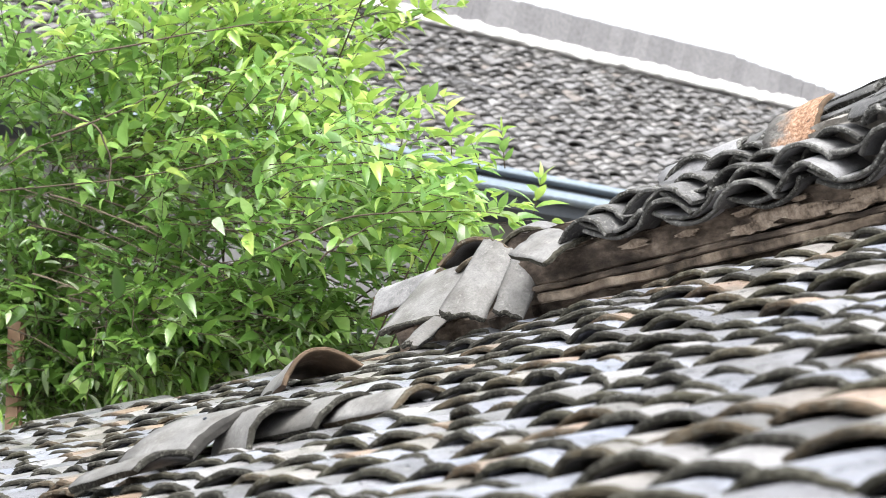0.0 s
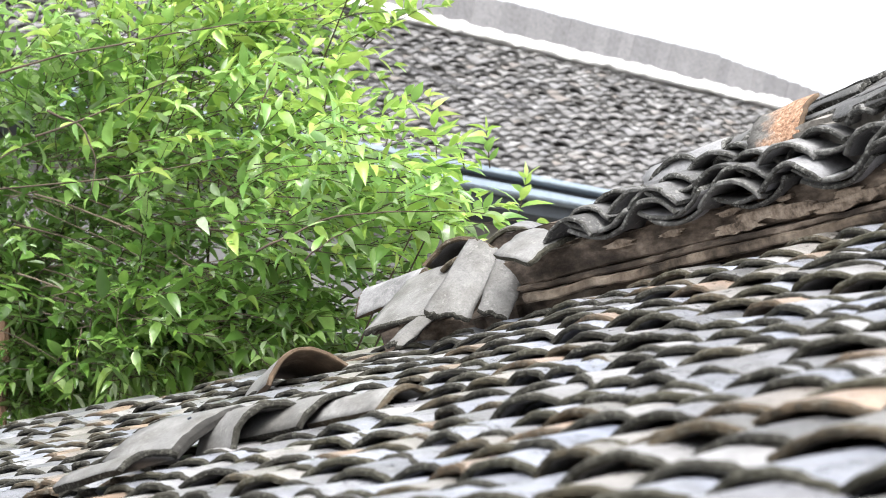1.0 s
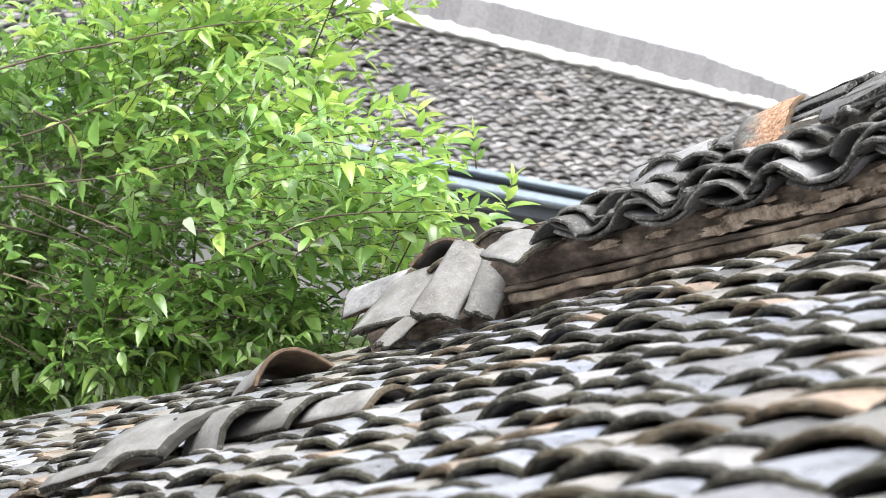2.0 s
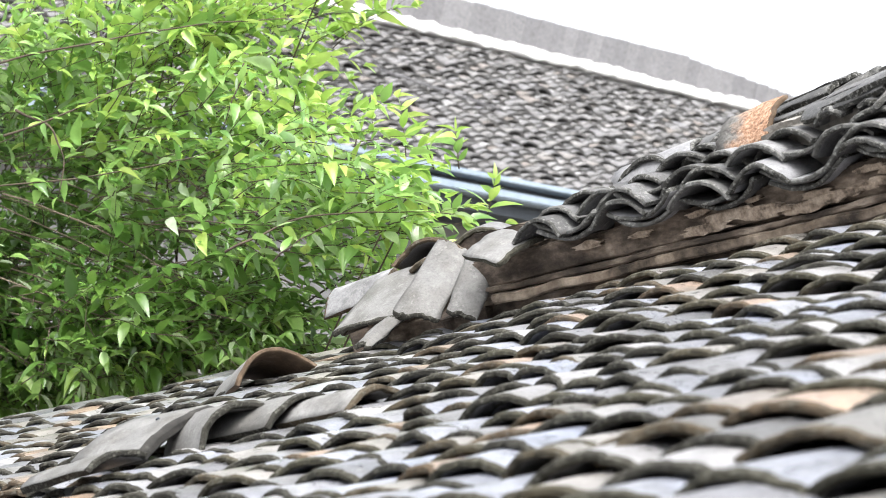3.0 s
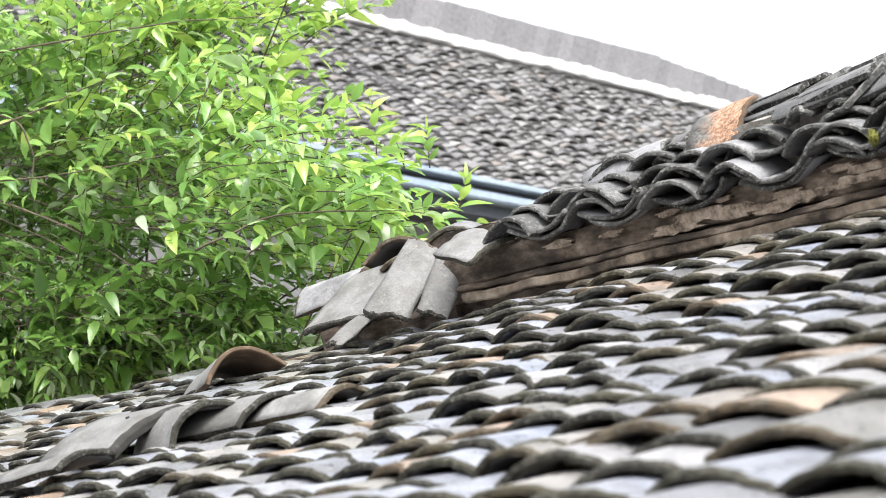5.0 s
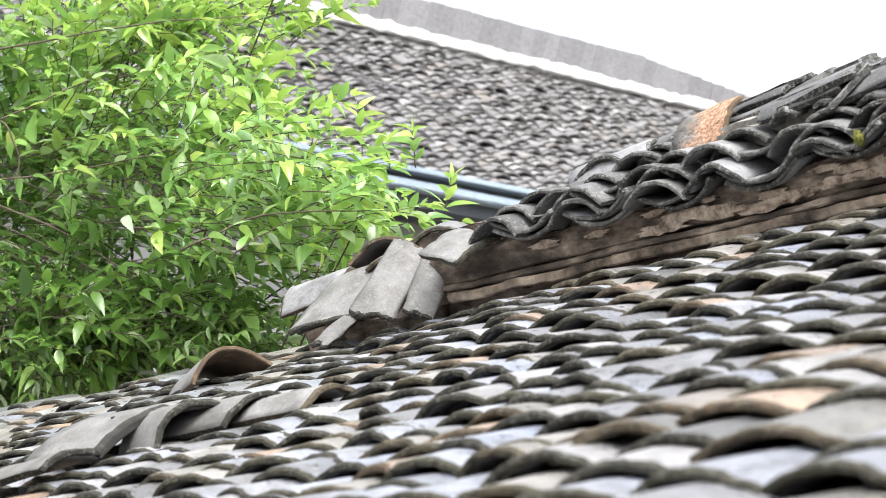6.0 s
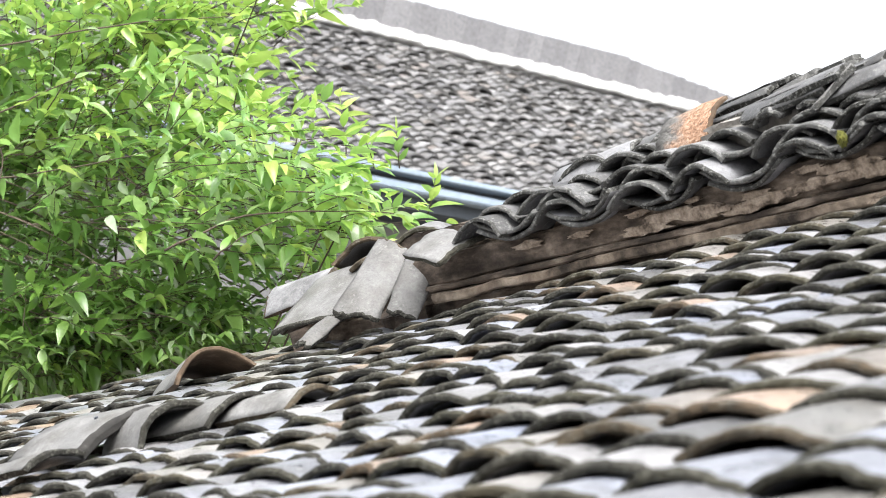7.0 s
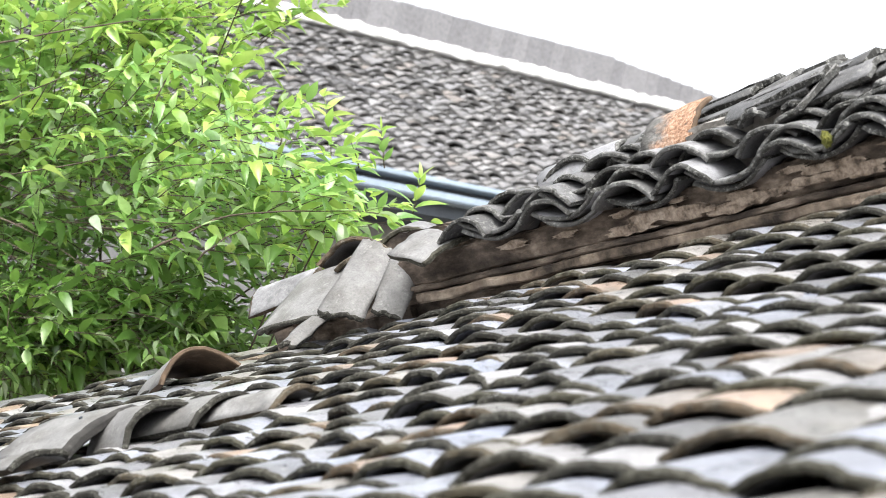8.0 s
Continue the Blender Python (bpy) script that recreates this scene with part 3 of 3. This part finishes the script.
# ------------------------------------------------------------------ far house
FO = Vector((0.405, 16.945, EYE + 4.113))
FA = radians(51.0)
FU = Vector((math.sin(FA), math.cos(FA), 0))
FH = Vector((-math.cos(FA), math.sin(FA), 0))
FP = radians(36)
FV = FH * math.cos(FP) + Vector((0, 0, math.sin(FP)))
FN = FU.cross(FV)
FROOF = axes(FO, FU, FV, FN)
F0, F1, FL = -6.5, 6.8, 3.98
FARM = axes((FO.x, FO.y, 0), FU, FH, Vector((0, 0, 1)))
far_house = thing("tall_house", FARM, "tall grey house with a broad clay tile roof and pale ridge", "house")
finv = FARM.inverted()
far_roof = part("roof", box_mesh("roof", (F1 - F0, FL, 0.05), WOOD, ((F0 + F1) / 2, FL / 2, -0.12)), far_house, finv @ FROOF, "broad slope of old grey clay tiles")
FW = FL * math.cos(FP)
part("back_roof", box_mesh("back_roof", (F1 - F0, FL, 0.05), FAR_TILE, ((F0 + F1) / 2, -FL / 2, -0.12)), far_house,
     finv @ axes(FO + FV * FL, FU, FH * math.cos(FP) - Vector((0, 0, math.sin(FP))), FH * math.sin(FP) + Vector((0, 0, math.cos(FP)))) @ Matrix.Translation((0, FL, 0)))
part("wall", box_mesh("wall", (F1 - F0 - 0.6, 0.3, FO.z - 0.12), PALE_WALL, ((F0 + F1) / 2, 0.55, 0)), far_house, label="pale washed wall")
part("wall", box_mesh("wall", (F1 - F0 - 0.6, 0.3, FO.z - 0.12), GREY_WALL, ((F0 + F1) / 2, 2 * FW - 0.55, 0)), far_house, label="grey rendered wall")
for uu in (F0 + 0.45, F1 - 0.45):
    bm = bmesh.new()
    pts = [(0.7, 0), (2 * FW - 0.7, 0), (2 * FW - 0.7, FO.z - 0.14), (FW, FO.z + FL * math.sin(FP) - 0.2), (0.7, FO.z - 0.14)]
    vs = [[bm.verts.new((uu + d, y, z)) for y, z in pts] for d in (-0.15, 0.15)]
    bm.faces.new(vs[0][::-1]), bm.faces.new(vs[1])
    for k in range(5):
        bm.faces.new((vs[0][k], vs[0][(k + 1) % 5], vs[1][(k + 1) % 5], vs[1][k]))
    me = bpy.data.meshes.new("gable_wall")
    bm.to_mesh(me), bm.free()
    me.materials.append(GREY_WALL)
    part("gable_wall", me, far_house)
gutter = part("gutter", box_mesh("gutter", (F1 - F0, 0.16, 0.042), METAL, ((F0 + F1) / 2, -0.11, -0.05), 0.006), far_house, Matrix.Translation((0, 0, FO.z)), "blue-grey metal eaves gutter")
# The recess is coloured dark to deepen its shade.
part("gutter_recess", box_mesh("gutter_recess", (F1 - F0, 0.04, 0.056), SHADE_METAL, ((F0 + F1) / 2, -0.06, -0.106)), gutter)
part("gutter_body", box_mesh("gutter_body", (F1 - F0, 0.13, 0.068), METAL, ((F0 + F1) / 2, -0.105, -0.174), 0.012), gutter)
# Dark strip below the gutter, painted as the shadow of the eaves.
part("soffit_shade", box_mesh("soffit_shade", (F1 - F0, 0.50, 0.10), SHADE_METAL, ((F0 + F1) / 2, 0.19, -0.275)), far_house, Matrix.Translation((0, 0, FO.z)))
part("plaster_band", box_mesh("plaster_band", (F1 - F0, 0.22, 0.102), PLASTER, ((F0 + F1) / 2, FW - 0.01, FO.z + FL * math.sin(FP) - 0.042), 0.012, 0.022, 160), far_house, label="white lime plaster band under the ridge")

# a timber post in the yard, half hidden by leaves
post = thing("timber_post", (-1.815, 8.32, 0), "weathered orange-brown timber post standing behind the tree", "post")
part("shaft", box_mesh("shaft", (0.06, 0.06, 4.78), TERRACOTTA, (0, 0, 0.12), 0.012, 0.004, 30, 3), post)
part("base_stone", box_mesh("base_stone", (0.26, 0.26, 0.12), GREY_WALL, (0, 0, 0), 0.02, 0.006, 0, 4), post, label="grey stone base")

# ------------------------------------------------------------------ bush
bush = thing("leafy_tree", (-1.5, 9.2, 0), "leafy young tree with arching twigs and fresh green leaves", "tree")
BO = Vector((-1.5, 9.2, 0))


def curve(p, d, length, steps, droop, wobble, rnd):
    pts, d = [p.copy()], d.normalized()
    for _ in range(steps):
        d = (d + Vector((rnd.uniform(-1, 1), rnd.uniform(-1, 1), rnd.uniform(-1, 1))) * wobble + Vector((0, 0, -droop))).normalized()
        pts.append(pts[-1] + d * (length / steps))
    return pts


def leaf_data(length, width, fold, bend):
    """A pointed leaf with a folded midrib and a drooping tip."""
    v, f = [(0, 0, 0)], []
    for k, (at, w) in enumerate(((0.12, 0.55), (0.30, 0.96), (0.52, 0.94), (0.74, 0.58), (0.89, 0.24))):
        y, z = at * length, -bend * at * at * length
        v += [(-w * width / 2, y, z + fold * w * width), (0, y, z), (w * width / 2, y, z + fold * w * width)]
        a, b = 3 * k - 2, 3 * k + 1
        f += [(a, a + 1, b + 1, b), (a + 1, a + 2, b + 2, b + 1)] if k else [(0, 2, 1), (0, 3, 2)]
    v.append((0, length, -bend * length))
    return v, f + [(13, 14, 16), (14, 15, 16)]


def in_crown(x, y, z):
    """Loose lobes that make up the crown, in metres."""
    for cx, cy, cz, rx, ry, rz in LOBES:
        if ((x - cx) / rx) ** 2 + ((y - cy) / ry) ** 2 + ((z - cz) / rz) ** 2 < 1:
            return True
    return False


LOBES = [
    (-1.41, 7.99, 5.71, 0.62, 0.50, 0.45), (-0.90, 7.67, 5.80, 0.44, 0.50, 0.30), (-0.88, 7.55, 5.38, 0.43, 0.50, 0.29),
    (-0.44, 6.99, 5.12, 0.34, 0.50, 0.15), (-0.20, 6.71, 4.93, 0.15, 0.40, 0.085), (-0.61, 7.23, 4.96, 0.33, 0.50, 0.24),
    (-1.19, 8.04, 5.03, 0.51, 0.50, 0.41), (-1.67, 8.39, 5.27, 0.53, 0.50, 0.70), (-0.95, 7.78, 4.81, 0.39, 0.50, 0.20),
    (-1.63, 8.50, 4.80, 0.43, 0.40, 0.19), (-0.33, 7.03, 4.93, 0.23, 0.40, 0.16), (-0.42, 7.27, 5.77, 0.13, 0.30, 0.07),
    (-1.62, 8.45, 4.70, 0.46, 0.35, 0.15), (-1.84, 8.62, 5.02, 0.30, 0.40, 0.34),
    (-0.66, 7.45, 4.70, 0.34, 0.35, 0.13), (-1.12, 7.85, 4.68, 0.38, 0.35, 0.14)]
lrnd = random.Random(21)
leaf_heap, wood_heap = Heap(), Heap()
SHAPES = [leaf_data(1.0, lrnd.uniform(0.26, 0.48), lrnd.uniform(0.08, 0.45), lrnd.uniform(-0.15, 0.6)) for _ in range(16)]


LEAF_MESH = {}


def put_leaf(p, d, size, kind, single):
    """One leaf at p that points along d; kind 0 green, 1 young, 2 darker green painted for shade."""
    k = lrnd.randrange(len(SHAPES))
    v, f = SHAPES[k]
    y = d.normalized()
    x = y.cross(Vector((0, 0, 1)) + Vector((lrnd.uniform(-1, 1), lrnd.uniform(-1, 1), lrnd.uniform(-0.4, 0.4))) * 0.7).normalized()
    m = axes(p, x * size, y * size, x.cross(y) * size)
    if single and LEAF_MESH.get("made", 0) < 300:
        LEAF_MESH["made"] = LEAF_MESH.get("made", 0) + 1
        if (k, kind) not in LEAF_MESH:
            LEAF_MESH[k, kind] = mesh_of("leaf", v, f, [(LEAF, YOUNG, SHADED)[kind]], None, [True] * len(f))
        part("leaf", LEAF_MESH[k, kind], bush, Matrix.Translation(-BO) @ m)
    else:
        leaf_heap.put((v, f, [kind] * len(f), [True] * len(f)), m)


def shoot(p, d, length, fresh, single):
    steps = max(5, int(length / 0.055))
    pts = curve(p, d, length, steps, 0.05, 0.10, lrnd)
    wood_heap.put(tube_data(pts, [0.0024 * (1 - 0.75 * k / steps) for k in range(steps + 1)], 4), Matrix())
    turn = lrnd.uniform(0, 3)
    for k in range(1, steps + 1):
        t = (pts[k] - pts[k - 1]).normalized()
        side = t.cross(Vector((0, 0, 1))).normalized()
        for sgn in (-1, 1):
            if lrnd.random() < 0.12:
                continue
            o = side * math.cos(turn) + side.cross(t) * math.sin(turn)
            d2 = t * lrnd.uniform(0.5, 1.0) + o * sgn * Vector((1, 1, 0.5)) + Vector((0, 0, lrnd.uniform(-0.35, 0.4)))
            g = lrnd.random()
            # Low and left leaves take the darker colour, painting the crown's shade.
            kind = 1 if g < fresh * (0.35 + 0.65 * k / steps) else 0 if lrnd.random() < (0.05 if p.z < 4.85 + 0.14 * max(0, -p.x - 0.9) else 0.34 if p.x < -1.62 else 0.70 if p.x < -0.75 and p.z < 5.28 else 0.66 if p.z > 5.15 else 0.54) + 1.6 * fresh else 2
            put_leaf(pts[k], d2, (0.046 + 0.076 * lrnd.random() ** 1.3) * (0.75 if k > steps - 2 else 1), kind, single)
        turn += 1.3
    put_leaf(pts[-1], t + Vector((0, 0, 0.2)), 0.05, 1 if fresh > 0.15 else 0, single)


WEIGHTS = [math.sqrt(b[3] * b[5]) * (b[3] + 0.2) * (1.4 if b[0] < -1.6 and b[2] < 5.0 else 1.0 if b[2] < 4.97 and -0.7 < b[0] < -0.5 else 0.5 if b[0] == -0.33 else 1.7 if b[2] < 4.9 and b[0] < -0.7 else 1.5 if b[0] < -1.6 else 1.0) for b in LOBES]
made = 0
while made < 1640:
    lobe = lrnd.choices(LOBES, WEIGHTS)[0]
    q = Vector((lrnd.gauss(0, 0.5), lrnd.gauss(0, 0.5), lrnd.gauss(0, 0.5)))
    p = Vector((lobe[0] + q.x * lobe[3], lobe[1] + q.y * lobe[4], lobe[2] + q.z * lobe[5]))
    if not in_crown(*p):
        continue
    out = Vector((p.x + 1.9, (p.y - 8.6) * 0.5, (p.z - 4.9) * 0.6)) + Vector((lrnd.uniform(-1, 1), lrnd.uniform(-1, 1), lrnd.uniform(-0.5, 0.8))) * 0.8
    # Also carries light: brighter leaf colour high up, darker at the left.
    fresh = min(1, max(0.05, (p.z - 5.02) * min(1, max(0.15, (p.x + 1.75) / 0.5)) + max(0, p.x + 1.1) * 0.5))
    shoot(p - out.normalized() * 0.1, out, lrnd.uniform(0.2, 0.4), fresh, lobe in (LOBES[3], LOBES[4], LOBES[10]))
    made += 1

tr = curve(BO, Vector((0.02, -0.03, 1)), 4.4, 14, -0.01, 0.05, lrnd)
inb = Matrix.Translation(-BO)
trunk = Heap()
trunk.put(tube_data(tr, [0.09 * (1 - 0.5 * k / 14) for k in range(15)], 10), inb)
part("trunk", trunk.mesh("trunk", [BARK]), bush)
for k in range(26):
    lobe = LOBES[k % len(LOBES)]
    start = tr[lrnd.randrange(9, 15)]
    goal = Vector((lobe[0] + lrnd.uniform(-0.6, 0.7) * lobe[3], lobe[1] + lrnd.uniform(-0.5, 0.5) * lobe[4], lobe[2] + lrnd.uniform(-0.6, 0.6) * lobe[5]))
    n = 10
    mid = (start + goal) / 2 + Vector((lrnd.uniform(-0.2, 0.2), lrnd.uniform(-0.2, 0.2), 0.25))
    pts = []
    for j in range(n + 1):
        f = j / n
        pts.append(start * (1 - f) ** 2 + mid * 2 * f * (1 - f) + goal * f * f + noise.noise_vector(Vector((f * 3, k, 0))) * 0.04)
    h = Heap()
    h.put(tube_data(pts, [0.0065 * (1 - 0.8 * j / n) + 0.0012 for j in range(n + 1)], 7), inb)
    part("branch", h.mesh("branch", [BARK]), bush)
# long bare twigs that arch out of the crown
TWIGS = [
    ((-0.68, 6.51, 4.77), (-0.40, 6.52, 4.89), (-0.02, 6.52, 4.89), 0.0040), ((-0.55, 6.61, 4.77), (-0.45, 6.58, 4.84), (-0.34, 6.58, 4.89), 0.0032),
    ((-1.80, 7.00, 5.40), (-1.08, 6.90, 5.55), (-0.54, 6.89, 5.61), 0.0044), ((-1.46, 7.07, 5.27), (-1.20, 7.06, 5.38), (-0.98, 7.05, 5.48), 0.0042),
    ((-1.45, 7.17, 5.39), (-1.31, 7.18, 5.30), (-1.30, 7.20, 5.11), 0.0048), ((-0.66, 6.77, 5.43), (-0.69, 6.78, 5.32), (-0.74, 6.79, 5.22), 0.0036),
    ((-1.75, 7.20, 5.12), (-1.15, 7.05, 5.14), (-0.76, 7.03, 5.22), 0.0034)]
for k, (a, b, c, r) in enumerate(TWIGS):
    a, b, c = Vector(a), Vector(b) * 2 - (Vector(a) + Vector(c)) / 2, Vector(c)
    pts = []
    for j in range(15):
        f = j / 14
        pts.append(a * (1 - f) ** 2 + b * 2 * f * (1 - f) + c * f * f + noise.noise_vector(Vector((f * 5, k * 7.3, 2))) * 0.012)
    h = Heap()
    h.put(tube_data(pts, [r * (1 - 0.65 * j / 14) for j in range(15)], 7), inb)
    part("branch", h.mesh("branch", [BARK]), bush)
    for j in range(2, 15, 2):
        put_leaf(pts[j], pts[j] - pts[j - 2] + Vector((lrnd.uniform(-0.05, 0.05), lrnd.uniform(-0.05, 0.05), lrnd.uniform(-0.04, 0.07))), lrnd.uniform(0.05, 0.09), lrnd.choice((0, 0, 1)), False)
# thin bare twigs that show between the leaves of the shaded side
for k in range(64):
    x0, z0 = lrnd.uniform(-1.80, -0.70), lrnd.uniform(4.78, 5.42)
    y0 = 7.62 + 0.45 * (-x0 - 0.75) + lrnd.uniform(-0.25, 0.15)
    pts = curve(Vector((x0, y0, z0)), Vector((1, lrnd.uniform(-0.25, 0.1), lrnd.choice((-0.45, -0.35, -0.25, 0.1, 0.5)) + lrnd.uniform(-0.12, 0.12))), lrnd.uniform(0.30, 0.80), 10, 0.025, 0.06, lrnd)
    h = Heap()
    r = lrnd.uniform(0.0018, 0.0042)
    h.put(tube_data(pts, [r * (1 - 0.06 * j) for j in range(11)], 6), inb)
    part("branch", h.mesh("branch", [TWIG if k % 3 else BARK]), bush)
# fresh tips that stand up out of the crown
SPRIGS = [(-0.269, 5.234), (-0.166, 5.183), (-0.397, 5.229), (-0.468, 5.290), (-0.521, 5.331), (-0.326, 5.210), (-0.078, 5.136), (0.002, 5.136), (-0.574, 5.406), (0.090, 4.984), (-0.503, 5.397)]
for x, z in SPRIGS:
    shoot(Vector((x, 6.95, z)), Vector((lrnd.uniform(-0.3, 0.3), lrnd.uniform(-0.3, 0.1), 1)), lrnd.uniform(0.10, 0.16), 1.0, False)
tw = part("twig_tangle", wood_heap.mesh("twig_tangle", [BARK]), bush, inb)
tagged(tw, kind="stuff")
fo = part("foliage", leaf_heap.mesh("foliage", [LEAF, YOUNG, SHADED]), bush, inb, "small pointed fresh green leaves")
tagged(fo, kind="stuff")

# ------------------------------------------------------------------ roof tiles of the near house
trnd = random.Random(3)
COVERS = [tile_data(0.168 + 0.006 * (s % 3), 0.023 + 0.002 * (s % 4), 0.17, 0.0125, 14, 1, 0.10, 0.010, s, 4, 0.15) for s in range(10)]
PANS = [tile_data(0.164, 0.026, 0.17, 0.011, 6, -1, 0.08, 0.004, 40 + s, 2) for s in range(4)]
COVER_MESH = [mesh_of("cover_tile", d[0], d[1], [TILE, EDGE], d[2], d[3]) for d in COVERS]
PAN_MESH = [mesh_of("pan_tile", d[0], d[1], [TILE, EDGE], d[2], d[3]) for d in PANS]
rest = Heap()


def grade(u):
    """Tiles of several batches: the broader ones lie at the two ends of the roof."""
    return 1 + 0.22 * min(1, max(0, (1.2 - u) / 2.0)) + 0.24 * min(1, max(0, (u - 1.7) / 1.0))


u_left = U_MIN
while u_left < U_MAX - COL:
    g = grade(u_left)
    u0 = u_left + COL * g / 2
    u_left += COL * g
    col_shift = trnd.uniform(-0.04, 0.04)
    for j in range(int((S_TOP - 0.12 - S_LOW) / (EXPO * g))):
        s0 = S_LOW + j * EXPO * g + col_shift
        if s0 > -0.06 and u0 > 0.0:
            continue
        own = u0 > 1.30 and s0 < -0.30 and 0.75 * u0 - s0 > 1.95
        for pan in (0, 1):
            u = u0 + (COL * g / 2 if pan else 0) + trnd.gauss(0, 0.006)
            s = s0 + trnd.gauss(0, 0.018)
            n = sag(u, s) + (-0.070 if pan else -0.018) + trnd.gauss(0, 0.0025)
            turn = Euler((radians(-8.8 / g + trnd.gauss(0, 1.6)), radians(trnd.gauss(0, 2.8)), radians(trnd.gauss(0, 6)))).to_matrix().to_4x4()
            m = Matrix.Translation((u, s, n)) @ turn @ Matrix.Diagonal((g, g, 1, 1))
            k = trnd.randrange(4 if pan else 10)
            if own:
                part("pan_tile" if pan else "cover_tile", (PAN_MESH if pan else COVER_MESH)[k], roof_deck, m)
            else:
                rest.put((PANS if pan else COVERS)[k], m)
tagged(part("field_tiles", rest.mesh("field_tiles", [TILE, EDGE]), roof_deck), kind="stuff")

# ------------------------------------------------------------------ roof tiles of the far house
FC = [tile_data(0.200, 0.046, 0.22, 0.016, 8, 1, 0.10, 0.012, s, 2, 0.35) for s in range(5)]
FCM = [mesh_of("cover_tile", d[0], d[1], [FAR_TILE, FAR_EDGE], d[2], d[3]) for d in FC]
FPN = tile_data(0.18, 0.03, 0.20, 0.014, 4, -1, 0.05, 0.004, 9, 2)
frest = Heap()
fr = random.Random(8)
FCOL, FEXP = 0.196, 0.084
for i in range(int((F1 - F0) / FCOL)):
    slip = fr.uniform(-0.035, 0.035)
    for j in range(int(FL / FEXP)):
        u, s = F0 + (i + 0.5) * FCOL + fr.gauss(0, 0.008), j * FEXP - 0.04 + slip + fr.gauss(0, 0.015)
        m = Matrix.Translation((u, s, -0.045 + fr.gauss(0, 0.008))) @ Euler((radians(-11 + fr.gauss(0, 3)), radians(fr.gauss(0, 4)), radians(fr.gauss(0, 5)))).to_matrix().to_4x4()
        k = fr.randrange(5)
        if -1.4 < u < 2.2 and j < 16:
            part("cover_tile", FCM[k], far_roof, m)
        else:
            frest.put(FC[k], m)
        frest.put(FPN, Matrix.Translation((u + FCOL / 2, s, -0.080 + fr.gauss(0, 0.008))) @ Euler((radians(-7 + fr.gauss(0, 2)), radians(fr.gauss(0, 4)), 0)).to_matrix().to_4x4())
tagged(part("field_tiles", frest.mesh("field_tiles", [FAR_TILE, FAR_EDGE]), far_roof), kind="stuff")
part("mortar_seam", box_mesh("mortar_seam", (1.55, 0.016, 0.022), PALE_TILE, (0, 0, 0), 0.004, 0.006, 40, 5), far_roof, Matrix.Translation((0.45, 2.20, 0.0)) @ Matrix.Rotation(-0.365, 4, 'Z'), "thin pale mortar seam across the slope")
ridge_me = [box_mesh("ridge_tile", (0.180, 0.2, 0.335), RIDGE_TILE, (0, 0, 0), 0.005, 0.006, 0, s) for s in range(4)]
for me in ridge_me:
    for v in me.vertices:
        v.co.x += 0.32 * v.co.z
for i in range(int((F1 - F0) / 0.168)):
    at = (F0 - 0.05 + i * 0.168, FW + fr.uniform(-0.012, 0.012), FO.z + FL * math.sin(FP) + 0.038 + fr.uniform(-0.004, 0.004) - 0.014 * max(0, i - 68))
    part("ridge_tile", ridge_me[i % 4], far_house, Matrix.Translation(at) @ Euler((0, radians(fr.uniform(-1.2, 1.2)), radians(fr.uniform(-1.5, 1.5)))).to_matrix().to_4x4())
